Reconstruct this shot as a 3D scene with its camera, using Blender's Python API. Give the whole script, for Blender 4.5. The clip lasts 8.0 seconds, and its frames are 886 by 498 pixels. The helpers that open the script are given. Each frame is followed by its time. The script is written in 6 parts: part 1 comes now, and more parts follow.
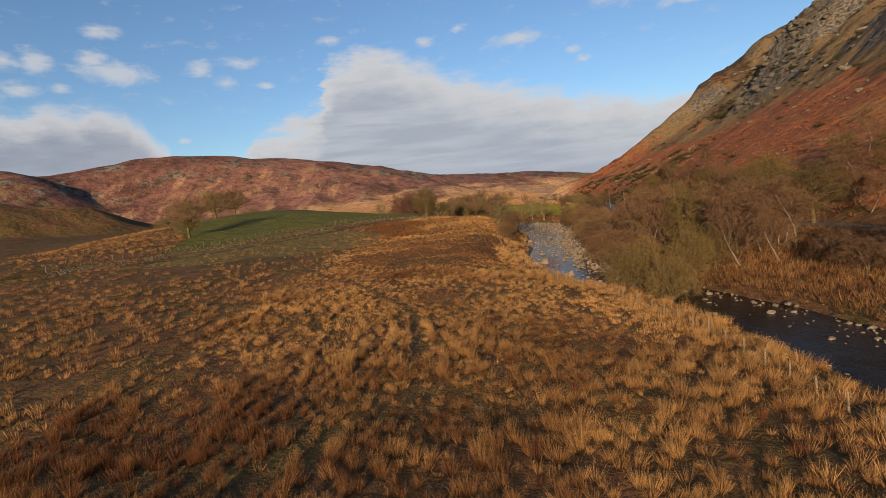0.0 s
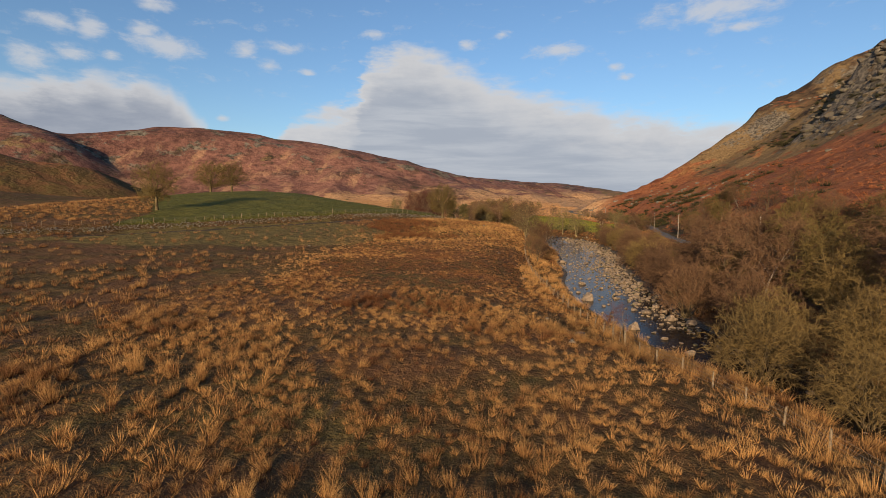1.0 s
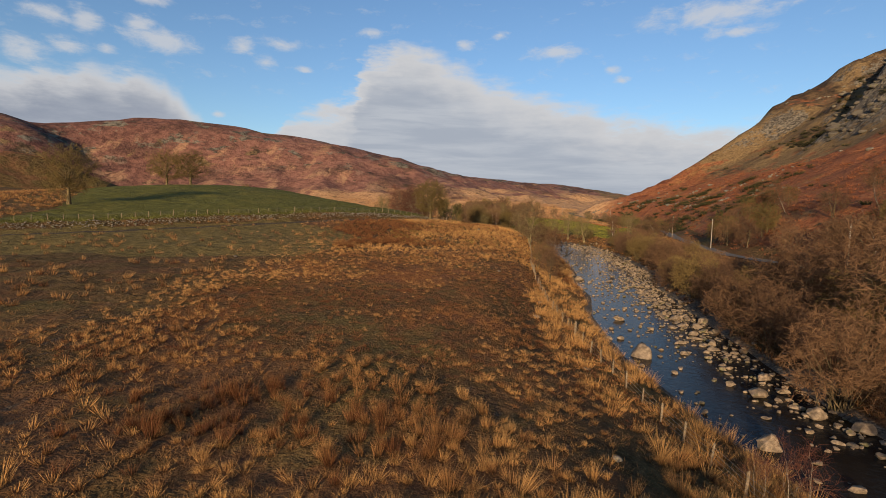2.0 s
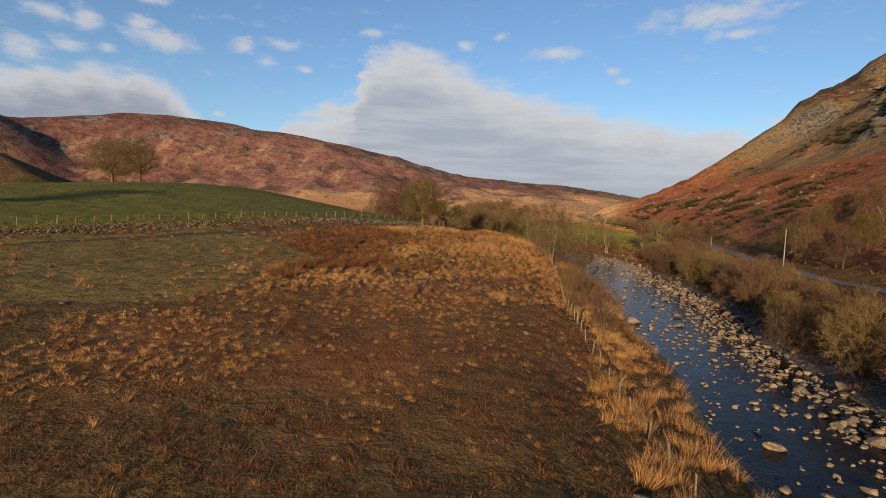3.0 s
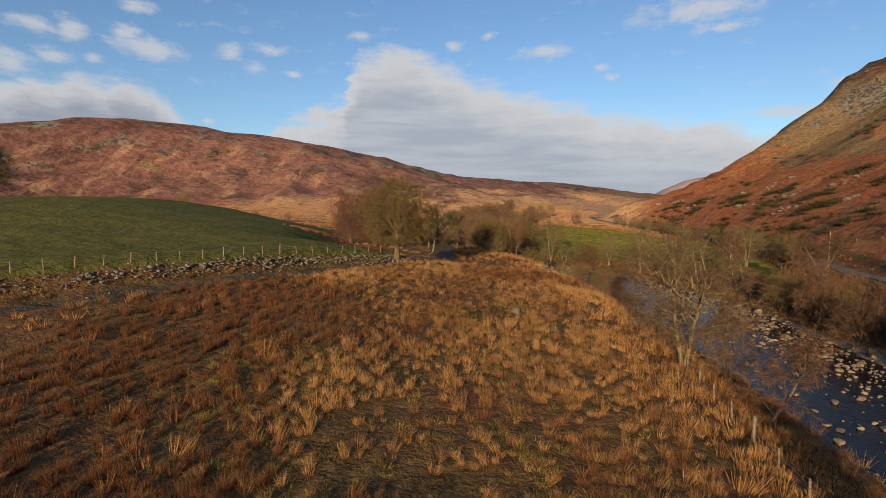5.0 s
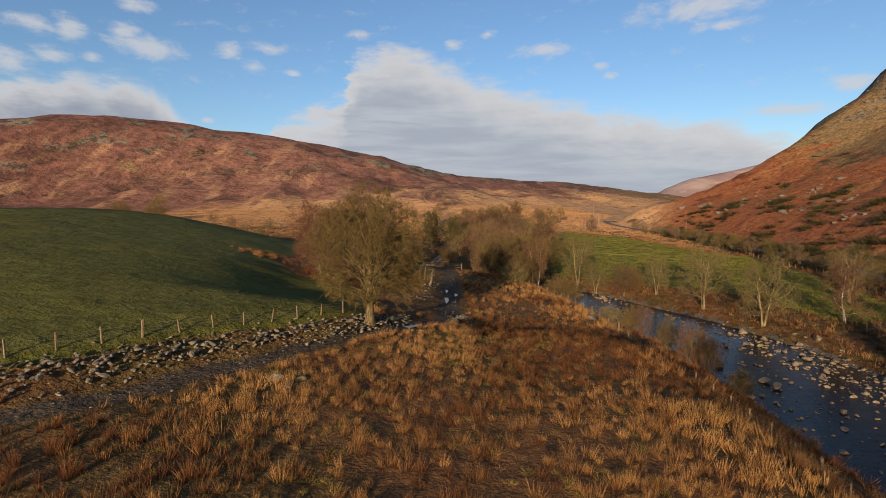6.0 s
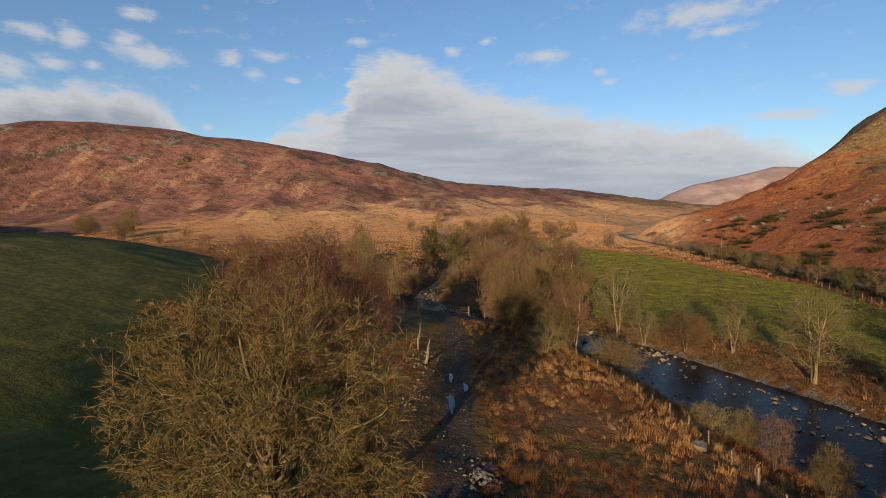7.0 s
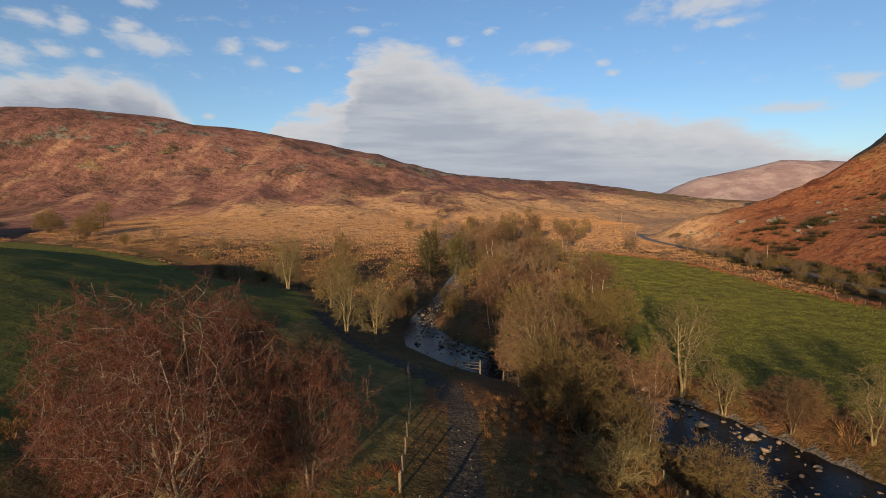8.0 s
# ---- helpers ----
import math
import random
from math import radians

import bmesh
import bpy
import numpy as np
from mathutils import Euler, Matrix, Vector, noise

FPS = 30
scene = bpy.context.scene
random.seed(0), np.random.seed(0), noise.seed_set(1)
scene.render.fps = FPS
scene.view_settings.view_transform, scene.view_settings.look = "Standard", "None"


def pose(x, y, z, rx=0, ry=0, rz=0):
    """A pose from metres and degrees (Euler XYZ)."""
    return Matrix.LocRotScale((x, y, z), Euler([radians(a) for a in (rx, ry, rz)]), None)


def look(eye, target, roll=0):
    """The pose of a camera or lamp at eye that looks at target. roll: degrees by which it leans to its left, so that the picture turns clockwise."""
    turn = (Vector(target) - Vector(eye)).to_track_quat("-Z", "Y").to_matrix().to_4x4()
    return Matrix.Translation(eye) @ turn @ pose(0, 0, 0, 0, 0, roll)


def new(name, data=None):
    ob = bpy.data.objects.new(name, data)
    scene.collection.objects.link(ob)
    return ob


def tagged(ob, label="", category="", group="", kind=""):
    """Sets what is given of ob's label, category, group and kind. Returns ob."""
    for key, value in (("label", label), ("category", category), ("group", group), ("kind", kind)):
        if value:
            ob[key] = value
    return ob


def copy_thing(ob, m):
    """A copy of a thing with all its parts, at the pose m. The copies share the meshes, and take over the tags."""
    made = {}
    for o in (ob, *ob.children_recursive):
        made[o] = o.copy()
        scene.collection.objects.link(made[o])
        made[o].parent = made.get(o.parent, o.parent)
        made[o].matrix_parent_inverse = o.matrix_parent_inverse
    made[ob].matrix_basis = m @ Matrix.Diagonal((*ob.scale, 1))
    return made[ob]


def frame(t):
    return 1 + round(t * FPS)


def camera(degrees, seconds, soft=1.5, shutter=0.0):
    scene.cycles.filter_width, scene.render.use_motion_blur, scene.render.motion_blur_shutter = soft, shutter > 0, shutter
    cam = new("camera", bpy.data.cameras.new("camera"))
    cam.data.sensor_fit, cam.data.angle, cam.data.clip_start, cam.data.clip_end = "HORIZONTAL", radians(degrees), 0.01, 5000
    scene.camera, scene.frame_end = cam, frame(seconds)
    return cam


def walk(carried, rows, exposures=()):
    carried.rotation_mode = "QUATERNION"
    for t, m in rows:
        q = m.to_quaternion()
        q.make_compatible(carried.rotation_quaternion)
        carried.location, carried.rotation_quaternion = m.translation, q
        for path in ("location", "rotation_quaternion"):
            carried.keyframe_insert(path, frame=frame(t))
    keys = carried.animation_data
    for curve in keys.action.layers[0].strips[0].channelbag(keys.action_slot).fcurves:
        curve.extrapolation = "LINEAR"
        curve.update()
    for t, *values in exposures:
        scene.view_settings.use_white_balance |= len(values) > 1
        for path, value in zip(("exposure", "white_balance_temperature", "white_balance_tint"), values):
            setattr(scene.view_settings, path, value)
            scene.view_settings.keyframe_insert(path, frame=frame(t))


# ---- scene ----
cam = camera(83.4, 8.0, soft=0.6)
PATH = [
    (0, (1.241, -4.814, 13.843), (1.227, -2.822, 13.67), -5.8),
    (0.5, (2.295, 9.681, 13.213), (2.23, 11.673, 13.051), -2.2),
    (1, (3.171, 23.694, 12.899), (3.079, 25.686, 12.739), 0.6),
    (1.5, (3.878, 37.073, 12.837), (3.779, 39.064, 12.677), 1.9),
    (1.7, (4.056, 42.223, 12.783), (3.968, 44.214, 12.623), 1.75),
    (2.8, (4.221, 74.48, 13.701), (4.166, 76.473, 13.54), 1.5),
    (3, (4.182, 80.384, 13.879), (4.112, 82.376, 13.721), 1.8),
    (3.5, (4.087, 94.185, 14.09), (4.019, 96.177, 13.923), 1.6),
    (4, (4.001, 107.347, 14.068), (3.939, 109.339, 13.899), 1.2),
    (4.2, (3.891, 112.513, 14.185), (3.833, 114.505, 14.019), 1.1),
    (5.3, (2.69, 140.525, 18.121), (2.642, 142.518, 17.967), -0.2),
    (5.5, (2.5, 146.594, 18.8), (2.453, 148.587, 18.635), -0.1),
    (6, (2.116, 160.973, 19.984), (2.069, 162.966, 19.824), -0.1),
    (6.5, (1.824, 174.365, 21.492), (1.775, 176.359, 21.348), -0.2),
    (7, (1.325, 187.531, 23.523), (1.278, 189.526, 23.387), -0.3),
    (7.5, (1.037, 200.323, 24.856), (0.992, 202.316, 24.69), -0.5),
    (8, (0.659, 212.419, 26.704), (0.608, 214.411, 26.532), 0.1),
]
walk(cam, [(t, look(eye, target, roll)) for t, eye, target, roll in PATH], [(0, 0.3), (8, 0.3)])

# ---- light: low winter sun from behind the left shoulder, broken cloud ahead ----
SUN_UP, SUN_TURN = 9.6, 196.5          # degrees: height, and compass turn from +y towards +x
sun_way = Vector((math.sin(radians(SUN_TURN)) * math.cos(radians(SUN_UP)), math.cos(radians(SUN_TURN)) * math.cos(radians(SUN_UP)), math.sin(radians(SUN_UP))))
sun = new("sun", bpy.data.lights.new("sun", "SUN"))
sun.data.energy, sun.data.angle, sun.data.color = 5.9, radians(0.6), (1.0, 0.74, 0.47)
sun.matrix_world = look(sun_way * 500, (0, 0, 0))


class Nodes:
    """Short hand for building node trees."""

    def __init__(self, tree):
        self.t = tree

    def add(self, kind):
        return self.t.nodes.new(kind)

    def link(self, a, b):
        self.t.links.new(a, b)

    def math(self, op, a, b=None, c=None, clamp=False):
        n = self.t.nodes.new("ShaderNodeMath")
        n.operation, n.use_clamp = op, clamp
        for i, v in enumerate((a, b, c)):
            if v is None:
                continue
            if isinstance(v, (int, float)):
                n.inputs[i].default_value = v
            else:
                self.t.links.new(v, n.inputs[i])
        return n.outputs[0]

    def span(self, v, a, b, lo=0.0, hi=1.0):
        n = self.t.nodes.new("ShaderNodeMapRange")
        n.interpolation_type = "SMOOTHSTEP"
        for i, x in ((1, a), (2, b), (3, lo), (4, hi)):
            n.inputs[i].default_value = x
        self.t.links.new(v, n.inputs[0])
        return n.outputs[0]

    def mix(self, f, a, b, how="MIX"):
        n = self.t.nodes.new("ShaderNodeMix")
        n.data_type, n.blend_type = "RGBA", how
        for sock, v in ((n.inputs[0], f), (n.inputs[6], a), (n.inputs[7], b)):
            if isinstance(v, (int, float)):
                sock.default_value = v
            elif isinstance(v, tuple):
                sock.default_value = (*v, 1)
            else:
                self.t.links.new(v, sock)
        return n.outputs[2]

    def noise(self, vec, scale, detail=4.0, rough=0.55, warp=0.0):
        n = self.t.nodes.new("ShaderNodeTexNoise")
        n.inputs["Scale"].default_value, n.inputs["Detail"].default_value = scale, detail
        n.inputs["Roughness"].default_value, n.inputs["Distortion"].default_value = rough, warp
        if vec is not None:
            self.t.links.new(vec, n.inputs["Vector"])
        return n.outputs["Fac"]


world = bpy.data.worlds.new("sky")
scene.world = world
world.use_nodes = True
W = Nodes(world.node_tree)
back = world.node_tree.nodes["Background"]
sky = W.add("ShaderNodeTexSky")
sky.sky_type, sky.sun_disc, sky.sun_elevation, sky.sun_rotation = "NISHITA", False, radians(SUN_UP), radians(SUN_TURN)
sky.altitude, sky.air_density, sky.dust_density, sky.ozone_density = 200.0, 1.0, 0.6, 1.6
way = W.add("ShaderNodeTexCoord").outputs["Generated"]
axes = W.add("ShaderNodeSeparateXYZ")
W.link(way, axes.inputs[0])
turn = W.math("MULTIPLY", W.math("ARCTAN2", axes.outputs[0], axes.outputs[1]), 57.2958)
rise = W.math("MULTIPLY", W.math("ARCSINE", axes.outputs[2]), 57.2958)
# billowing noise over the compass and the height
stretch = W.add("ShaderNodeCombineXYZ")
W.link(W.math("MULTIPLY", turn, 0.055), stretch.inputs[0])
W.link(W.math("MULTIPLY", rise, 0.16), stretch.inputs[1])
billow = W.noise(stretch.outputs[0], 1.5, 6.0, 0.62, 0.3)
fine = W.noise(stretch.outputs[0], 5.0, 5.0, 0.6)


swayed = W.math("ADD", turn, W.math("ADD", W.math("MULTIPLY", W.math("SUBTRACT", billow, 0.5), 3.0), W.math("MULTIPLY", W.math("SUBTRACT", fine, 0.5), 2.5)))


def top_line(stops, lo, hi, span):
    """A cloud's upper edge in degrees over the compass turn."""
    ramp = W.add("ShaderNodeValToRGB")
    ramp.color_ramp.interpolation = "EASE"
    f = W.math("DIVIDE", W.math("SUBTRACT", swayed, lo), hi - lo, clamp=True)
    W.link(f, ramp.inputs[0])
    els = ramp.color_ramp.elements
    for i, (a, e) in enumerate(stops):
        q = (a - lo) / (hi - lo)
        if i == 0:
            el = els[0]
        elif i == len(stops) - 1:
            el = els[len(els) - 1]
        else:
            el = els.new(q)
        el.position = q
        v = max(0.0, e / span)
        el.color = (v, v, v, 1)
    return W.math("MULTIPLY", ramp.outputs[0], span)


bank_top = top_line([(-21.0, 6.0), (-19.5, 9.3), (-17.1, 10.2), (-14.4, 10.9), (-12.6, 12.2), (-11.5, 15.1), (-10.3, 16.7), (-7.2, 17.7), (-4.1, 17.1), (-0.9, 15.8), (2.9, 14.1), (7.9, 13.0), (12.2, 11.9), (16.9, 10.1), (22.5, 9.4), (28.1, 8.4), (31.9, 7.2), (35.8, 5.3), (45.0, 4.0)], -25.0, 65.0, 20.0)
west_top = top_line([(-70.0, 13.0), (-48.0, 11.0), (-42.4, 10.4), (-40.1, 11.3), (-37.3, 12.1), (-35.2, 11.4), (-33.6, 12.1), (-31.5, 11.6), (-30.1, 10.4), (-28.3, 8.5), (-25.0, 0.0)], -75.0, -20.0, 20.0)
ragged = W.math("ADD", W.math("MULTIPLY", W.math("SUBTRACT", billow, 0.5), 4.4), W.math("MULTIPLY", W.math("SUBTRACT", fine, 0.5), 5.0))
bank_deep = W.math("ADD", W.math("SUBTRACT", bank_top, rise), ragged)
west_deep = W.math("ADD", W.math("SUBTRACT", W.math("ADD", west_top, 0.3), rise), W.math("MULTIPLY", ragged, 0.7))
bank = W.span(bank_deep, -0.9, 1.9)
west = W.span(west_deep, -0.8, 1.4)
# small separate clouds: compass turn, height, half width and half height in degrees, density
PUFFS = [(-41.7, 12.6, 2.0, 1.5, 0.8), (-39.6, 15.8, 2.8, 0.9, 0.8), (-37.5, 15.9, 1.6, 1.3, 1.0), (-38.6, 13.7, 2.0, 0.9, 0.8), (-35.9, 13.7, 0.9, 0.8, 0.7), (-31.4, 15.3, 3.7, 1.3, 1.1), (-33.2, 16.4, 1.5, 1.0, 1.0),
         (-23.9, 15.9, 1.5, 1.0, 0.8), (-20.3, 16.5, 2.4, 0.7, 0.6), (-21.6, 14.5, 1.4, 0.9, 0.9), (-17.6, 14.3, 1.0, 0.4, 0.7), (-10.3, 18.5, 2.0, 0.7, 0.7), (3.8, 18.7, 1.1, 0.6, 0.8),
         (-0.3, 17.6, 1.2, 0.6, 0.8), (9.6, 16.9, 3.0, 1.0, 1.1), (15.9, 14.9, 1.0, 0.5, 0.8), (17.0, 13.8, 1.0, 0.4, 0.7), (25.0, 19.2, 7.4, 1.5, 0.8), (27.2, 17.4, 3.2, 0.6, 0.8),
         (37.4, 11.0, 2.2, 0.9, 1.1), (32.7, 9.2, 4.4, 0.8, 1.0), (-31.9, 18.8, 2.0, 0.7, 0.7), (-26.4, 9.1, 0.8, 0.5, 1.0)]
compass = W.add("ShaderNodeCombineXYZ")
W.link(W.math("ADD", turn, W.math("MULTIPLY", W.math("SUBTRACT", billow, 0.5), 1.6)), compass.inputs[0])
W.link(W.math("ADD", rise, W.math("MULTIPLY", W.math("SUBTRACT", fine, 0.5), 0.8)), compass.inputs[1])
puff_field = None
for a, e, half_w, half_h, dense in PUFFS:
    near_ = W.add("ShaderNodeVectorMath")
    near_.operation = "MULTIPLY_ADD"
    W.link(compass.outputs[0], near_.inputs[0])
    near_.inputs[1].default_value, near_.inputs[2].default_value = (1 / half_w, 1 / half_h, 0), (-a / half_w, -e / half_h, 0)
    far_ = W.add("ShaderNodeVectorMath")
    far_.operation = "LENGTH"
    W.link(near_.outputs[0], far_.inputs[0])
    one_puff = W.math("MULTIPLY_ADD", far_.outputs["Value"], -dense, dense)
    puff_field = one_puff if puff_field is None else W.math("MAXIMUM", puff_field, one_puff)
speck = W.add("ShaderNodeCombineXYZ")
W.link(W.math("MULTIPLY", turn, 0.16), speck.inputs[0])
W.link(W.math("MULTIPLY", rise, 0.36), speck.inputs[1])
tatter = W.noise(speck.outputs[0], 2.4, 6.0, 0.66, 0.3)
puff_field = W.math("ADD", puff_field, W.math("MULTIPLY", W.math("SUBTRACT", tatter, 0.5), 1.9))
puffs = W.math("MULTIPLY", W.span(puff_field, -0.08, 0.85), 0.92)
wisps = W.math("MULTIPLY", W.math("MULTIPLY", W.span(W.math("MULTIPLY_ADD", W.math("SUBTRACT", fine, 0.5), 0.5, tatter), 0.56, 0.76), 0.28), W.span(rise, 8.0, 13.0))
puffs = W.math("MAXIMUM", puffs, wisps)
drift = W.add("ShaderNodeCombineXYZ")
W.link(W.math("MULTIPLY", turn, 0.045), drift.inputs[0])
W.link(W.math("MULTIPLY", rise, 0.42), drift.inputs[1])
layers = W.noise(drift.outputs[0], 1.6, 6.0, 0.6, 0.4)
cover = W.math("MAXIMUM", W.math("MAXIMUM", bank, west), W.math("MULTIPLY", puffs, 0.8))
inner = W.span(W.math("MAXIMUM", bank_deep, W.math("SUBTRACT", west_deep, 0.5)), 0.5, 6.0)
cloud_col = W.mix(inner, (7.0, 7.0, 7.15), W.mix(W.span(layers, 0.35, 0.68), (4.3, 4.75, 5.55), (5.5, 5.85, 6.45)))
cloud_col = W.mix(W.math("MULTIPLY", W.span(west_deep, 0.2, 3.5), 0.95), cloud_col, W.mix(W.span(billow, 0.38, 0.62), (3.0, 3.4, 4.25), (4.0, 4.35, 5.1)))
veil = W.math("MULTIPLY", W.span(rise, 9.0, 0.0), 0.45)
blue = W.mix(1.0, sky.outputs[0], (1.36, 1.60, 1.95), "MULTIPLY")
clear = W.mix(veil, blue, (7.4, 7.9, 8.6))
final = W.mix(cover, clear, cloud_col)
W.link(final, back.inputs[0])
back.inputs[1].default_value = 0.072


# ---- materials ----
def surface(name, rough=0.9, spec=0.2):
    """A node material with its principled shader: returns material, nodes, shader and object-space position."""
    m = bpy.data.materials.new(name)
    m.use_nodes = True
    n = Nodes(m.node_tree)
    sh = m.node_tree.nodes["Principled BSDF"]
    sh.inputs["Roughness"].default_value, sh.inputs["Specular IOR Level"].default_value = rough, spec
    return m, n, sh


def place_of(n):
    return n.add("ShaderNodeNewGeometry").outputs["Position"]


def bump(n, sh, height, strength, distance):
    b = n.add("ShaderNodeBump")
    b.inputs["Strength"].default_value, b.inputs["Distance"].default_value = strength, distance
    n.link(height, b.inputs["Height"])
    n.link(b.outputs[0], sh.inputs["Normal"])


def mat_ground():
    m, n, sh = surface("moorland_ground", 0.95, 0.1)
    p = place_of(n)
    mid, small, tiny = n.noise(p, 0.09, 5, 0.6), n.noise(p, 0.7, 5, 0.65), n.noise(p, 4.5, 4, 0.7)
    clump = n.noise(p, 1.6, 3, 0.6, 0.5)
    one = n.add("ShaderNodeAttribute")
    one.attribute_name = "cover"
    two = n.add("ShaderNodeAttribute")
    two.attribute_name = "wear"
    c1, c2 = n.add("ShaderNodeSeparateColor"), n.add("ShaderNodeSeparateColor")
    n.link(one.outputs["Color"], c1.inputs[0])
    n.link(two.outputs["Color"], c2.inputs[0])
    pasture, bracken, rock = c1.outputs[0], c1.outputs[1], c1.outputs[2]
    gravel, mud, turf = c2.outputs[0], c2.outputs[1], c2.outputs[2]

    def soft(mask, lo=0.35, hi=0.65, amount=0.5):
        return n.span(n.math("ADD", mask, n.math("MULTIPLY", n.math("SUBTRACT", mid, 0.5), amount)), lo, hi)

    moor = n.mix(n.span(small, 0.35, 0.65), (0.06, 0.038, 0.015), (0.145, 0.09, 0.034))
    moor = n.mix(n.span(clump, 0.46, 0.64), moor, (0.098, 0.066, 0.024))
    moor = n.mix(n.math("MULTIPLY", n.span(mid, 0.42, 0.62), 0.8), moor, (0.16, 0.075, 0.034))
    moor = n.mix(n.math("MULTIPLY", n.span(tiny, 0.52, 0.72), 0.5), moor, (0.34, 0.22, 0.09))
    moor = n.mix(n.math("MULTIPLY", n.span(n.noise(p, 0.14, 5, 0.62), 0.53, 0.64), 0.4), moor, n.mix(n.span(tiny, 0.4, 0.62), (0.085, 0.072, 0.02), (0.18, 0.145, 0.045)))
    pale = n.mix(n.span(small, 0.35, 0.68), (0.46, 0.25, 0.115), (0.64, 0.39, 0.19))
    pale = n.mix(n.math("MULTIPLY", n.span(n.noise(p, 0.2, 6, 0.72), 0.49, 0.62), 0.75), pale, (0.21, 0.10, 0.052))
    pale = n.mix(n.math("MULTIPLY", n.span(tiny, 0.52, 0.7), 0.25), pale, (0.16, 0.10, 0.05))
    moor = n.mix(soft(turf, 0.15, 0.85, 1.3), moor, n.mix(n.span(small, 0.36, 0.62), (0.125, 0.093, 0.03), (0.20, 0.145, 0.048)))
    fern = n.mix(n.span(small, 0.3, 0.7), (0.21, 0.068, 0.03), (0.37, 0.15, 0.064))
    fern = n.mix(n.math("MULTIPLY", n.span(n.noise(p, 0.028, 6, 0.65, 0.3), 0.53, 0.64), 0.6), fern, n.mix(n.span(small, 0.35, 0.65), (0.25, 0.14, 0.05), (0.36, 0.215, 0.08)))
    fern = n.mix(n.math("MULTIPLY", n.span(n.noise(p, 0.055, 6, 0.7, 0.3), 0.56, 0.66), 0.8), fern, (0.14, 0.045, 0.024))
    fern = n.mix(n.span(n.noise(p, 0.35, 4, 0.6), 0.60, 0.70), fern, (0.045, 0.042, 0.02))
    col = n.mix(soft(bracken), moor, fern)
    hill = n.add("ShaderNodeSeparateXYZ")
    n.link(p, hill.inputs[0])
    far = n.span(n.math("ADD", hill.outputs[1], n.math("MULTIPLY", n.math("SUBTRACT", mid, 0.5), 90.0)), 385.0, 450.0)
    streak = n.add("ShaderNodeMapping")
    streak.inputs["Scale"].default_value = (0.05, 0.016, 0.016)
    streak.inputs["Rotation"].default_value = (0, 0, 0.5)
    n.link(p, streak.inputs[0])
    runs = n.noise(streak.outputs[0], 1.0, 6, 0.62, 0.4)
    coarse, patch = n.noise(p, 0.11, 6, 0.7), n.noise(p, 0.03, 6, 0.66, 0.4)
    # red-brown heather, its colour greyed to stand in for haze over the hill
    heather = n.mix(n.span(coarse, 0.34, 0.66), (0.15, 0.068, 0.052), (0.29, 0.14, 0.098))
    heather = n.mix(n.math("MULTIPLY", n.span(n.noise(p, 0.02, 6, 0.64), 0.48, 0.60), 0.85), heather, n.mix(n.span(coarse, 0.38, 0.62), (0.06, 0.035, 0.028), (0.13, 0.07, 0.05)))
    heather = n.mix(n.math("MULTIPLY", n.span(small, 0.52, 0.66), 0.45), heather, (0.33, 0.19, 0.10))
    lie = n.math("ADD", hill.outputs[2], n.math("ADD", n.math("MULTIPLY", n.math("SUBTRACT", n.noise(p, 0.009, 4, 0.6), 0.5), 62.0), n.math("MULTIPLY", n.math("SUBTRACT", patch, 0.5), 52.0)))
    lie = n.math("ADD", lie, n.span(hill.outputs[0], 20.0, -300.0, -14.0, 24.0))
    heather = n.mix(n.span(hill.outputs[0], -190.0, -400.0, 0.0, 0.6), heather, n.mix(n.span(coarse, 0.36, 0.64), (0.07, 0.032, 0.026), (0.16, 0.075, 0.055)))
    upland = n.mix(n.span(lie, 17.0, 29.0), pale, heather)
    strip = n.math("MULTIPLY", n.span(n.math("MULTIPLY_ADD", n.math("SUBTRACT", patch, 0.5), 0.6, runs), 0.55, 0.68), n.span(hill.outputs[2], 96.0, 60.0, 0.3, 0.7))
    upland = n.mix(strip, upland, n.mix(n.span(coarse, 0.4, 0.62), (0.47, 0.28, 0.15), (0.33, 0.175, 0.095)))
    stony = n.math("MULTIPLY", n.span(n.noise(p, 0.028, 6, 0.7), 0.545, 0.60), n.span(hill.outputs[2], 42.0, 66.0))
    upland = n.mix(stony, upland, n.mix(n.span(coarse, 0.42, 0.58), (0.065, 0.055, 0.04), (0.19, 0.165, 0.12)))
    scrubby = n.math("MULTIPLY", n.span(n.noise(p, 0.07, 5, 0.6), 0.62, 0.68), n.span(hill.outputs[2], 95.0, 60.0))
    upland = n.mix(n.math("MULTIPLY", scrubby, 0.8), upland, (0.06, 0.045, 0.025))
    inland = n.span(n.math("SUBTRACT", hill.outputs[0], n.math("MULTIPLY", n.math("SUBTRACT", hill.outputs[1], 420.0), 0.4)), 125.0, 100.0)
    # beyond y 1500 a paler, greyer colour is painted in place of haze
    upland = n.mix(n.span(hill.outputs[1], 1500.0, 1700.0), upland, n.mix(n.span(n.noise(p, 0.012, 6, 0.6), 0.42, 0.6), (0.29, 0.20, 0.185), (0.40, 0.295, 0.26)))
    inland = n.math("MAXIMUM", inland, n.span(hill.outputs[1], 445.0, 490.0))
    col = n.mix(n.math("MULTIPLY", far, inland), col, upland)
    grass = n.mix(n.span(small, 0.3, 0.7), (0.082, 0.083, 0.018), (0.138, 0.130, 0.03))
    grass = n.mix(n.math("MULTIPLY", n.span(mid, 0.5, 0.75), 0.55), grass, (0.19, 0.155, 0.035))
    col = n.mix(soft(pasture, 0.25, 0.75, 0.55), col, grass)
    up_way = n.add("ShaderNodeSeparateXYZ")
